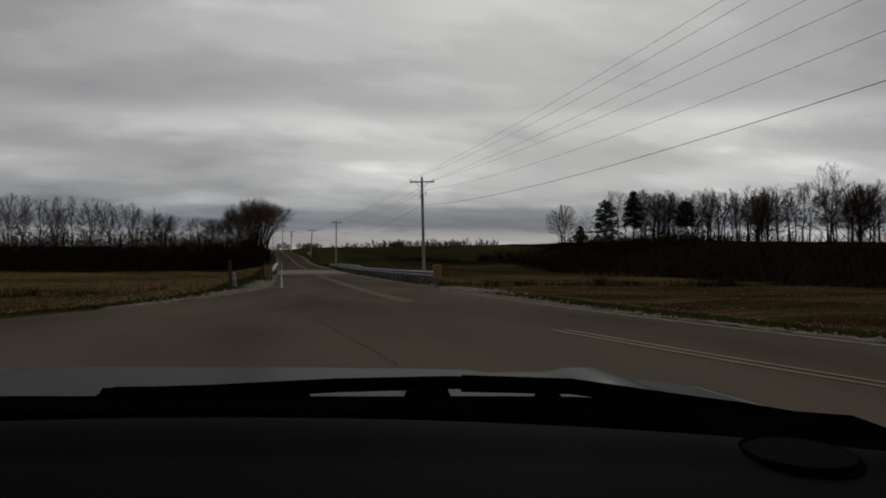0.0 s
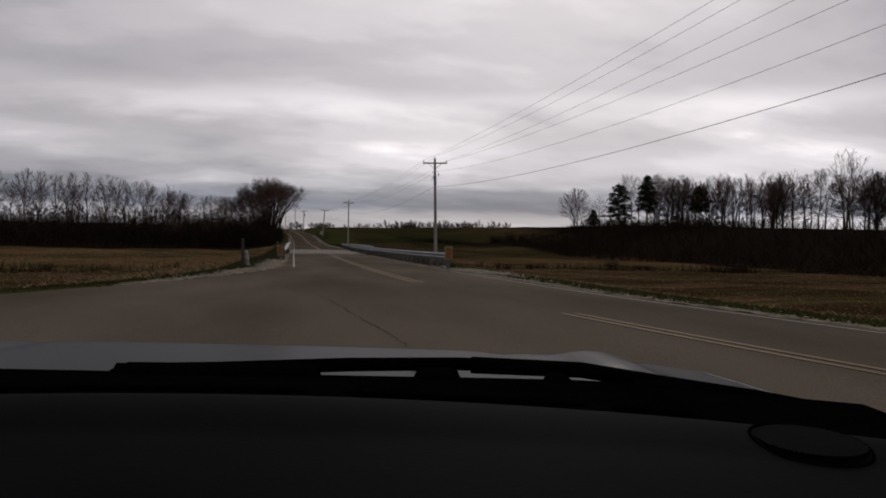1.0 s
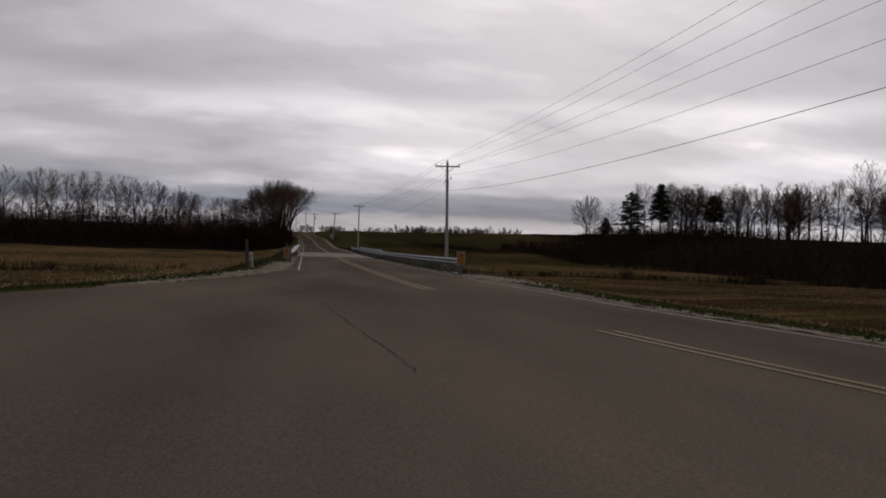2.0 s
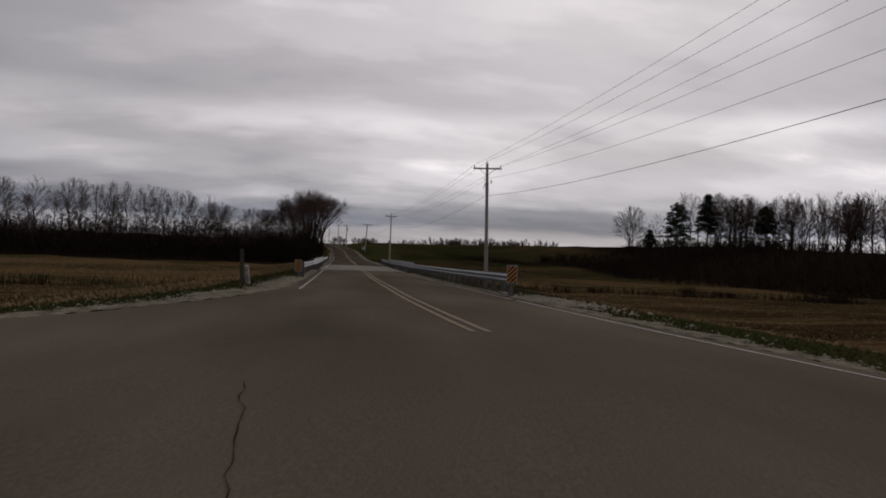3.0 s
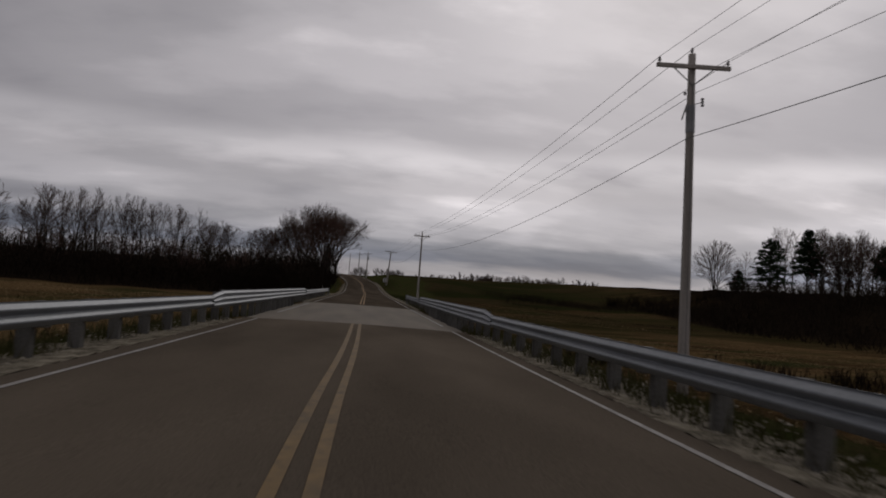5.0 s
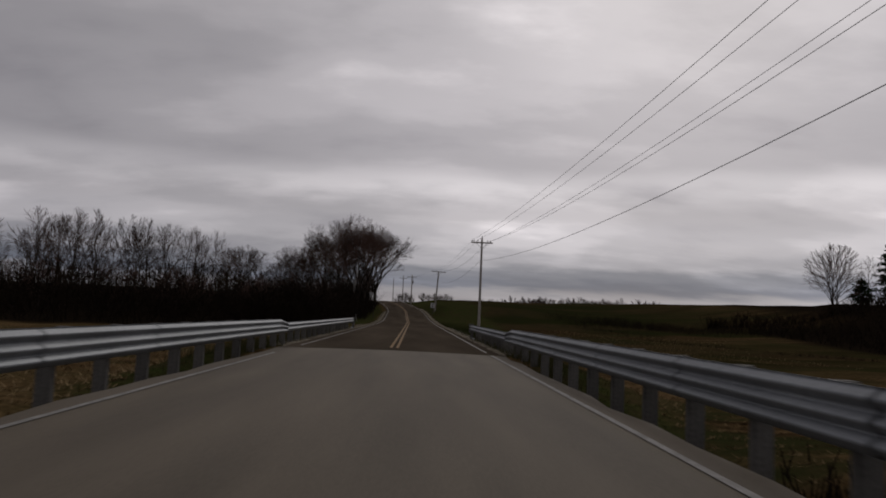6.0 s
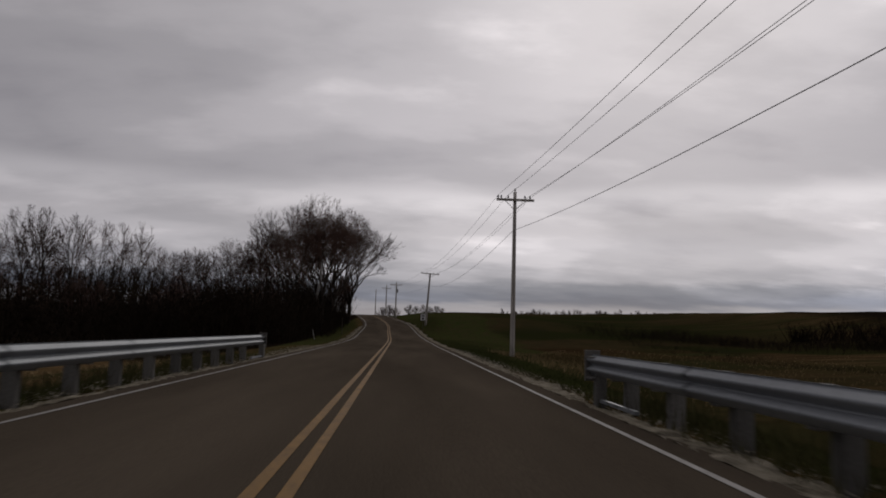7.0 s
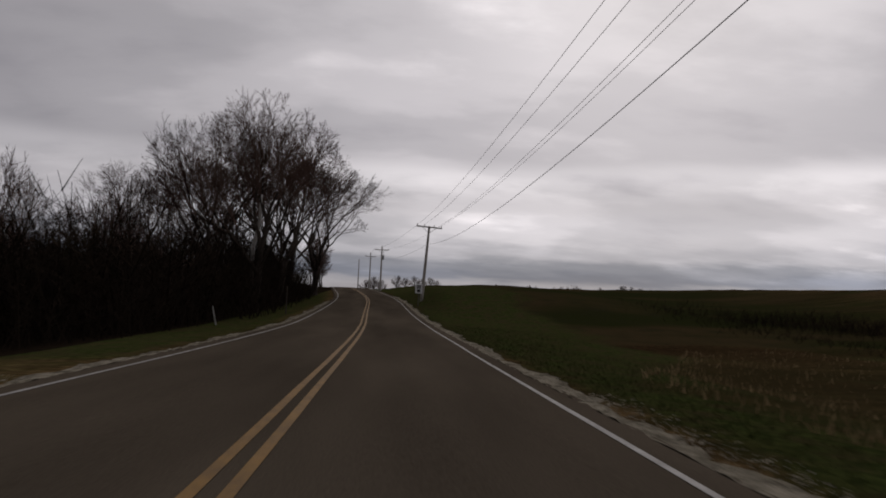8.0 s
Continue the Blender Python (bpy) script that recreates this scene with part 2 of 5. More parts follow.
    edge = combined("MULTIPLY", mask("verge"), combined("ADD", rng(noise_fac(0.5), 0.3, 0.6), 0.75))
    col = mixed(edge, col, grass_b)
    col = mixed(mask("ditch"), col, mixed(rng(grain, 0.35, 0.65), (0.008, 0.006, 0.004), (0.026, 0.019, 0.009)))
    col = mixed(mask("wood"), col, shaded_litter)
    l.new(col, bsdf.inputs["Base Color"])
    bp = n.new("ShaderNodeBump")
    bp.inputs["Strength"].default_value, bp.inputs["Distance"].default_value = 0.8, 0.08
    l.new(grain, bp.inputs["Height"])
    l.new(bp.outputs[0], bsdf.inputs["Normal"])
    return m


LAND = land_material()


# ---------------------------------------------------------------- mesh helpers
def mesh_object(name, verts, faces, mat, parent=None, smooth=False):
    me = bpy.data.meshes.new(name)
    me.from_pydata([tuple(v) for v in verts], [], [tuple(f) for f in faces])
    me.materials.append(mat)
    if smooth:
        me.shade_smooth()
    ob = new(name, me)
    ob.parent = parent
    return ob


def part(name, bm, mat, parent=None, label="", smooth=False):
    me = bpy.data.meshes.new(name)
    bmesh.ops.recalc_face_normals(bm, faces=bm.faces)
    bm.to_mesh(me)
    bm.free()
    me.materials.append(mat)
    if smooth:
        me.shade_smooth()
    ob = new(name, me)
    ob.parent = parent
    if label:
        ob["label"] = label
    return ob


def share(ob, m, parent=None):
    """Another object on ob's mesh at the pose m."""
    o = new(ob.name.split(".")[0], ob.data)
    o.parent = parent if parent else ob.parent
    o.matrix_basis = m
    return o


def box(bm, x0, x1, y0, y1, z0, z1, bevel=0.0):
    r = bmesh.ops.create_cube(bm, size=1.0)["verts"]
    for v in r:
        v.co = ((x0 + x1) / 2 + v.co.x * (x1 - x0), (y0 + y1) / 2 + v.co.y * (y1 - y0), (z0 + z1) / 2 + v.co.z * (z1 - z0))
    if bevel:
        edges = {e for v in r for e in v.link_edges}
        bmesh.ops.bevel(bm, geom=list(edges), offset=bevel, segments=2, affect="EDGES", profile=0.5)
    return bm


def rod(bm, a, b, r0, r1, sides=8, cap=True):
    a, b = Vector(a), Vector(b)
    q = (b - a).to_track_quat("Z", "Y").to_matrix()
    rings = []
    for p, r in ((a, r0), (b, r1)):
        rings.append([bm.verts.new(p + q @ Vector((r * math.cos(2 * math.pi * i / sides), r * math.sin(2 * math.pi * i / sides), 0))) for i in range(sides)])
    for i in range(sides):
        j = (i + 1) % sides
        bm.faces.new((rings[0][i], rings[0][j], rings[1][j], rings[1][i]))
    if cap:
        bm.faces.new(rings[1])
        bm.faces.new(rings[0][::-1])
    return bm


def tube(bm, pts, radii, sides):
    """One skin along a line of points."""
    pts = [Vector(p) for p in pts]
    rings = []
    for i, (p, r) in enumerate(zip(pts, radii)):
        d = (pts[min(i + 1, len(pts) - 1)] - pts[max(i - 1, 0)]).normalized()
        u = d.cross(Vector((0, 1, 0)) if abs(d.y) < 0.9 else Vector((1, 0, 0))).normalized()
        v = d.cross(u)
        rings.append([bm.verts.new(p + (u * math.cos(2 * math.pi * k / sides) + v * math.sin(2 * math.pi * k / sides)) * r) for k in range(sides)])
    for a, b in zip(rings, rings[1:]):
        for i in range(sides):
            j = (i + 1) % sides
            bm.faces.new((a[i], a[j], b[j], b[i]))
    bm.faces.new(rings[0][::-1])
    bm.faces.new(rings[-1])
    return bm


def lathe(bm, profile, sides=12, centre=(0, 0, 0)):
    """Turns (radius, height) pairs round the z axis."""
    rings = [[bm.verts.new((centre[0] + r * math.cos(2 * math.pi * i / sides), centre[1] + r * math.sin(2 * math.pi * i / sides), centre[2] + z)) for i in range(sides)] for r, z in profile]
    for a, b in zip(rings, rings[1:]):
        for i in range(sides):
            j = (i + 1) % sides
            bm.faces.new((a[i], a[j], b[j], b[i]))
    bm.faces.new(rings[-1])
    bm.faces.new(rings[0][::-1])
    return bm


def thing(name, m, label, category, group="", kind=""):
    e = new(name)
    e.matrix_basis = m
    e.empty_display_size = 0.3
    return tagged(e, label, category, group, kind)


def sstep(t):
    t = np.clip(t, 0.0, 1.0)
    return t * t * (3 - 2 * t)


# ---------------------------------------------------------------- the lie of the land
def eased(knots, width):
    """A smooth curve through rough knots, on a one metre table."""
    ys = np.arange(-320.0, 1201.0)
    raw = np.interp(ys, [k[0] for k in knots], [k[1] for k in knots])
    kern = np.hanning(width + 2)[1:-1]
    kern /= kern.sum()
    pad = np.pad(raw, width, mode="edge")
    table = np.convolve(pad, kern, mode="same")[width:-width]
    return lambda y: np.interp(y, ys, table)


road_x = eased([(-320, 90), (-140, 26), (-100, 12), (-75, 4.4), (-63, 1.6), (-57, 0.25), (-50, -0.85), (-44, -1.25), (-36, -1.45), (0, -1.5), (85, -1.5),
                (95, -1.6), (110, -1.93), (120, -2.1), (130, -2.3), (140, -2.75), (150, -3.5), (160, -4.45), (170, -5.4), (180, -6.3), (200, -7.9), (225, -10.2), (260, -14.5), (330, -25), (500, -60), (1200, -240)], 9)
road_z = eased([(-320, 0.5), (-64, 0.50), (-50, 0.42), (-40, 0.33), (-30, 0.23), (-20, 0.13), (-10, 0.06), (0, 0.0), (30, -0.05), (55, -0.06), (78, -0.05),
                (90, 0.02), (96, 0.10), (102, 0.25), (110, 0.48), (120, 0.86), (130, 1.29), (140, 1.74), (150, 2.22), (160, 2.70), (170, 3.12), (180, 3.50), (190, 3.82), (200, 4.1), (215, 4.35), (235, 4.3), (280, 3.5), (400, 1.6), (1200, 1.0)], 9)
left_flare = eased([(-320, -22), (-75, -22), (-58, -17), (-48, -9.7), (-42, -7.3), (-36, -5.75), (-30, -5.05), (1200, -5.05)], 3)


def edge_left(y):
    return np.where(y < -27, left_flare(y), road_x(y) - 3.55)


def edge_right(y):
    return road_x(y) + 3.55


def creek_y(x):
    """The line of the creek: bent back towards the junction in the left-hand field, nearly square to the road in the right-hand one."""
    d = np.abs(np.asarray(x, float) + 1.5)
    left = 15 - 1.12 * d + 0.006 * d * d
    right = 15 - 10.5 * np.tanh(d / 24)
    return np.where(np.asarray(x) < -1.5, left, right) + 1.5 * np.sin(np.asarray(x, float) * 0.13)


def land_z(x, y):
    x, y = np.asarray(x, float), np.asarray(y, float)
    right = sstep((x - 35) / 40)
    start = np.where(x > -6, 66, 74)
    crest = np.where(x > -6, 200 - 60 * right, 195)
    top = np.where(x > 0, 4.9 + 0.014 * np.clip(x, 0, 80), 4.8)
    rise = sstep((y - start) / (crest - start))
    # the wooded bank that runs along the right-hand field
    bank_edge = 47 + 3 * np.sin(y * 0.09) + 0.1 * np.clip(20 - y, 0, 60)
    side_bank = sstep((x - bank_edge) / 30) * sstep((y + 75) / 60)
    rise = np.maximum(rise, side_bank * (0.74 + 0.26 * sstep((y - 20) / 90)))
    fall = sstep((y - 250) / 350) * 5.0
    bumps = 0.10 * np.sin(x * 0.23 + 1.1) * np.sin(y * 0.19) + 0.07 * np.sin(x * 0.61 + y * 0.37)
    field = -1.25 + (top + 1.25) * rise - fall + bumps
    # the creek that the bridge crosses
    cy = creek_y(x)
    near = np.exp(-np.abs(x + 1.5) / 9)
    ditch = sstep(1.25 - 1.25 * np.abs(y - cy) / (2.4 + 5.5 * near))
    field = field - ditch * (1.1 + 0.4 * near) * (1 - side_bank)
    out = np.maximum(np.maximum(edge_left(y) - x, x - edge_right(y)), 0)
    bank = sstep((out - 0.9) / (5.0 + 5.0 * sstep((y - 48) / 14) + 8.5 * sstep((-y - 4) / 16)))
    z = (road_z(y) - 0.10) * (1 - bank) + field * bank
    # the cutting: the verge climbs away from the road where it runs up the hill
    beside = x - edge_right(y)
    z = z + 1.45 * sstep((beside - 0.3) / 3.2) * sstep((y - 106) / 20) * (1 - sstep((y - 134) / 40)) * (1 - sstep((x - 13) / 18))
    under = (1 - bank) * sstep(1 - np.abs(y - 15) / 9.5) * 2.3
    return z - under


def band(lo, hi, step):
    return np.arange(lo, hi, step)


gx = np.unique(np.concatenate([band(-16, 16.1, 0.5), band(16, 60, 2), band(60, 240, 6), band(240, 900, 40), band(900, 3001, 300),
                               -band(16, 60, 2), -band(60, 240, 6), -band(240, 900, 40), -band(900, 3001, 300)]))
gy = np.unique(np.concatenate([band(-90, 130, 1.25), band(130, 300, 4), band(300, 700, 25), band(700, 3001, 250), -band(90, 300, 12), -band(300, 3001, 250)]))
GX, GY = np.meshgrid(gx, gy)
GZ = land_z(GX, GY)
nx, ny = len(gx), len(gy)
idx = np.arange(nx * ny).reshape(ny, nx)
quads = np.stack([idx[:-1, :-1], idx[:-1, 1:], idx[1:, 1:], idx[1:, :-1]], axis=-1).reshape(-1, 4)
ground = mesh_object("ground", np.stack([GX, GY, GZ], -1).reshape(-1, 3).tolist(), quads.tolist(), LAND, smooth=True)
tagged(ground, "brown stubble fields, green verges and grassy hill", "ground", kind="structure")
d_out = np.maximum(np.maximum(edge_left(GY) - GX, GX - edge_right(GY)), 0)
right_hill = sstep((GX - 35) / 40)
ragged = 0.5 * np.sin(GX * 0.8 + 0.35 * GY) + 0.4 * np.sin(GY * 0.63 + 1.3) + 0.3 * np.sin(GY * 1.7 - GX * 0.5)
masks = {
    "verge": sstep((d_out - 0.3) / 0.8) * (1 - sstep((d_out - 2.2 - ragged - np.clip(GY - 75, 0, 14) * 0.4) / 2.0)) * np.where((GX < -1.5) & (GY > 45) & (GY < 76), 0.45, 1.0),
    "hill": np.where(GX > -6, sstep((GY - 77 - 2 * np.clip(GX - 4, 0, 8.5) + 2.5 * ragged) / 6) * (1 - right_hill), 0) + np.where(GY > 230, 1, 0) + np.where(GX > 3, 0.6 * sstep((GY - 34) / 16) * (1 - sstep((GY - 84) / 14)), 0),
    "straw": np.clip(np.where(GX < 0, 0.12, 0.03) + 0.97 * sstep((GY - creek_y(GX) - 0.5) / 3.0) * np.where(GX > 0, 1 - sstep((GY - 30) / 22), 1), 0, 1),
    "ditch": sstep(1.4 - np.abs(GY - creek_y(GX)) / 2.4) * sstep((d_out - 3) / 3) * (1 - sstep((GX - 46) / 6)),
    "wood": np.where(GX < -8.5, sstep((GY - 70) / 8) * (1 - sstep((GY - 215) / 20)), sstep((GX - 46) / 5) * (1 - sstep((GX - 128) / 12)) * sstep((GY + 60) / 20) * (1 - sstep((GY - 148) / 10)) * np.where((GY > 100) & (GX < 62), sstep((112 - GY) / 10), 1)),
}
for key, values in masks.items():
    at = ground.data.attributes.new(key, "FLOAT", "POINT")
    at.data.foreach_set("value", np.clip(values, 0, 1).astype(np.float32).ravel())

DECK0, DECK1 = 3.4, 26.3


def road_strip(name, y0, y1, mat, thick, lift=0.0, step=1.5):
    ys = np.append(np.arange(y0, y1 - 0.01, step), y1)
    cols = 17
    verts, faces = [], []
    for y in ys:
        a, b = float(edge_left(np.array(y))), float(edge_right(np.array(y)))
        for i in range(cols):
            f = i / (cols - 1)
            x = a + (b - a) * f
            rag = 0.05 * math.sin(y * 1.9 + 3 * f) + 0.04 * math.sin(y * 5.3) if i in (0, cols - 1) else 0
            crown = 0.035 - 0.05 * min(1.0, abs(x - float(road_x(y))) / 3.5) ** 2
            verts.append((x + rag, y, float(road_z(y)) + lift + crown))
    n_rows = len(ys)
    low = len(verts)
    for x, y, z in list(verts):
        verts.append((x, y, z - thick))
    for j in range(n_rows - 1):
        for i in range(cols - 1):
            k = j * cols + i
            faces.append((k, k + 1, k + cols + 1, k + cols))
            faces.append((low + k, low + k + cols, low + k + cols + 1, low + k + 1))
        for k, o in ((j * cols, 1), (j * cols + cols - 1, -1)):
            f = (k, k + cols, low + k + cols, low + k)
            faces.append(f if o > 0 else f[::-1])
    for k0 in (0, (n_rows - 1) * cols):
        for i in range(cols - 1):
            faces.append((k0 + i, low + k0 + i, low + k0 + i + 1, k0 + i + 1))
    return mesh_object(name, verts, faces, mat)


tagged(road_strip("road_south", -150, DECK0, OLD_ASPHALT, 0.25), "worn grey-brown asphalt country road at a junction", "road", kind="structure")
tagged(road_strip("road_north", DECK1, 420, ASPHALT, 0.25), "worn grey-brown asphalt road climbing a low hill", "road", kind="structure")
tagged(road_strip("bridge_deck", DECK0 + 0.03, DECK1 - 0.03, CONCRETE, 0.7, lift=-0.004), "pale concrete bridge deck with dark wheel tracks", "bridge deck", kind="structure")
bm = bmesh.new()
for y in (DECK0, DECK1):
    box(bm, -5.1, 2.1, y - 0.09, y + 0.09, float(road_z(y)) - 0.2, float(road_z(y)) + 0.012 - 0.012)
for y in (DECK0 + 1.2, DECK1 - 1.2):
    box(bm, -5.0, 2.0, y - 0.5, y + 0.5, float(road_z(y)) - 3.4, float(road_z(y)) - 0.69)
tagged(part("bridge_abutments", bm, CONCRETE), "concrete abutments under the small bridge", "bridge abutment", kind="structure")


def marking(name, offset, width, y0, y1, mat, label, lift=0.006, step=1.0, drift=0.0):
    ys = np.append(np.arange(y0, y1 - 0.01, step), y1)
    verts, faces = [], []
    for y in ys:
        c = float(road_x(y))
        for s in (-0.5, 0.5):
            x = c + offset + drift * (1 - float(sstep((y + 16) / 12))) + s * width + 0.003 * math.sin(y * 0.9 + s * 5)
            crown = 0.035 - 0.05 * min(1.0, abs(x - c) / 3.5) ** 2
            verts.append((x, y, float(road_z(y)) + crown + lift))
    for j in range(len(ys) - 1):
        faces.append((2 * j, 2 * j + 1, 2 * j + 3, 2 * j + 2))
    return tagged(mesh_object(name, verts, faces, mat), label, "road marking", kind="structure")


for side, o in (("left", -0.108), ("right", 0.108)):
    marking(f"centre_line_{side}_north", o, 0.095, DECK1 + 1.5, 330, YELLOW, "yellow centre line on asphalt")
    marking(f"centre_line_{side}_south", o * 1.08, 0.095, -44.3, DECK0 - 0.1, WORN_YELLOW, "yellow centre line on asphalt", drift=-0.115)
    marking(f"centre_line_{side}_junction", o, 0.09, -110, -52.6, WORN_YELLOW, "yellow centre line on asphalt")
marking("edge_line_right_south", 3.12, 0.08, -33.9, DECK0 - 0.1, WHITE_LINE, "white edge line on asphalt")
marking("edge_line_right_junction", 3.12, 0.08, -110, -34.5, WHITE_LINE, "white edge line on asphalt")
marking("edge_line_left_south", -3.12, 0.08, -31.5, DECK0 - 0.1, WHITE_LINE, "white edge line on asphalt")
marking("edge_line_right_deck", 3.12, 0.10, DECK0 + 3, DECK1 - 0.1, WORN_WHITE, "worn white edge line on concrete")
marking("edge_line_left_deck", -3.12, 0.10, DECK0 + 5, DECK1 - 3.0, WORN_WHITE, "worn white edge line on concrete")
marking("edge_line_right_north", 3.12, 0.08, DECK1 + 1.5, 330, WHITE_LINE, "white edge line on asphalt")
marking("edge_line_left_north", -3.12, 0.08, DECK1 + 1.5, 330, WHITE_LINE, "white edge line on asphalt")


def crack(name, x0, y0, x1, y1, width, seed):
    rng = random.Random(seed)
    n_pts = 34
    verts, faces = [], []
    for i in range(n_pts + 1):
        f = i / n_pts
        x, y = x0 + (x1 - x0) * f + rng.uniform(-0.03, 0.03), y0 + (y1 - y0) * f
        w = width * rng.uniform(0.4, 1.2) * (1 if 0 < i < n_pts else 0.2)
        z = float(road_z(y)) + 0.035 - 0.05 * min(1.0, abs(x - float(road_x(y))) / 3.5) ** 2 + 0.014
        verts += [(x - w / 2, y, z), (x + w / 2, y, z)]
    for i in range(n_pts):
        faces.append((2 * i, 2 * i + 1, 2 * i + 3, 2 * i + 2))
    return tagged(mesh_object(name, verts, faces, TAR), "dark open crack in the asphalt", "road crack", kind="structure")


crack("road_crack", -4.05, -48.4, -3.38, -55.5, 0.009, 3)


def shoulder(name, y0, y1, side, width, heap, label):
    ys = np.append(np.arange(y0, y1 - 0.01, 0.22), y1)
    verts, faces, cols = [], [], 8
    rng = random.Random(7 if side > 0 else 8)
    for y in ys:
        inner = float(edge_right(np.array(y))) - 0.07 if side > 0 else float(edge_left(np.array(y))) + 0.07
        taper = min(1.0, (y - y0) / 4 + 0.1, (y1 - y) / 4 + 0.1)
        w = (width + heap * math.exp(-((y + 32) / 8) ** 2)) * taper * (0.8 + 0.22 * math.sin(y * 0.7) + 0.15 * math.sin(y * 2.3) + rng.uniform(-0.22, 0.22))
        for i in range(cols):
            f = i / (cols - 1)
            x = inner + side * w * f
            zz = float(land_z(np.array(x), np.array(y))) if f > 0.6 else float(road_z(y)) - 0.05
            lift = 0.05 * (1 - f) if f < 1 else -0.05
            if f > 0.6:
                lift = 0.05 if f < 1 else -0.06
            verts.append((x, y, zz + lift * 0.8 + rng.uniform(-0.018, 0.018)))
    for j in range(len(ys) - 1):
        for i in range(cols - 1):
            k = j * cols + i
            faces.append((k, k + 1, k + cols + 1, k + cols))
    return tagged(mesh_object(name, verts, faces, GRAVEL), label, "gravel shoulder", kind="structure")


shoulder("gravel_shoulder_right", -75, DECK0, 1, 0.95, 0.7, "pale limestone gravel beside the road")
shoulder("gravel_shoulder_right_far", DECK1, 150, 1, 0.62, 0.0, "pale limestone gravel beside the road")
shoulder("gravel_shoulder_left", -46, DECK0, -1, 1.25, 0.6, "pale limestone gravel beside the junction")
shoulder("gravel_shoulder_left_far", DECK1, 130, -1, 0.6, 0.0, "thin limestone gravel beside the road")

# ---------------------------------------------------------------- guard rails
W_PROFILE = [(0.0, 0.0), (0.012, 0.03), (0.075, 0.065), (0.083, 0.085), (0.075, 0.105), (0.01, 0.145), (0.0, 0.16), (0.01, 0.175), (0.075, 0.215), (0.083, 0.235), (0.075, 0.255), (0.012, 0.29), (0.0, 0.32)]
T_PROFILE = W_PROFILE[:-1] + [(0.0, 0.32), (0.01, 0.335), (0.075, 0.375), (0.083, 0.395), (0.075, 0.415), (0.012, 0.45), (0.0, 0.48)]


def beam(name, x, side, y0, y1, profile, top0, top1, parent, h0=None, h1=None):
    """A corrugated rail panel between y0 and y1; side: -1 when its face looks towards smaller x."""
    high = profile[-1][1]
    verts, faces, rows_n = [], [], 4
    n_p = len(profile)
    for j in range(rows_n):
        f = j / (rows_n - 1)
        y = y0 + (y1 - y0) * f
        top = top0 + (top1 - top0) * f + float(road_z(y))
        k = (h0 + (h1 - h0) * f) / high if h0 else 1.0
        for d, z in profile:
            verts.append((x + side * d, y, top - (high - z) * k))
        for d, z in profile:
            verts.append((x + side * (d - 0.006), y, top - (high - z) * k))
    for j in range(rows_n - 1):
        for i in range(n_p - 1):
            a, b = j * 2 * n_p + i, (j + 1) * 2 * n_p + i
            faces.append((a, a + 1, b + 1, b))
            faces.append((a + n_p, b + n_p, b + n_p + 1, a + n_p + 1))
        for i in (0, n_p - 1):
            a, b = j * 2 * n_p + i, (j + 1) * 2 * n_p + i
            faces.append((a, b, b + n_p, a + n_p))
    return mesh_object(name, verts, faces, STEEL, parent, smooth=True)


def post_mesh(high):
    return box(bmesh.new(), -0.10, 0.10, -0.070, 0.070, -1.0, high, 0.022)


def end_head(parent, x, side, y, facing, z):
    """The boxed impact head that closes a rail; facing: the way its plate looks along the road."""
    bm = bmesh.new()
    box(bm, x - 0.10, x + 0.14, y - 0.03, y + 0.03, z - 0.42, z + 0.06, 0.01)
    box(bm, x - 0.09, x + 0.13, min(y - facing * 0.35, y), max(y - facing * 0.35, y), z - 0.06, z - 0.03, 0.004)
    box(bm, x - 0.09, x + 0.13, min(y - facing * 0.35, y), max(y - facing * 0.35, y), z - 0.38, z - 0.35, 0.004)
    part("impact_head", bm, POST_STEEL, parent, "grey steel impact head")
    bm = bmesh.new()
    box(bm, x - 0.02, x + 0.14, y - facing * 0.3 - 0.09, y - facing * 0.3 + 0.09, z - 1.3, z - 0.3, 0.01)
    part("end_post", bm, POST_STEEL, parent)
    bm = bmesh.new()
    box(bm, x + 0.03, x + 0.09, min(y - facing * 0.3, y - facing * 2.0), max(y - facing * 0.3, y - facing * 2.0), z - 0.72, z - 0.67)
    part("ground_strut", bm, STEEL, parent, "galvanised strut near the ground")


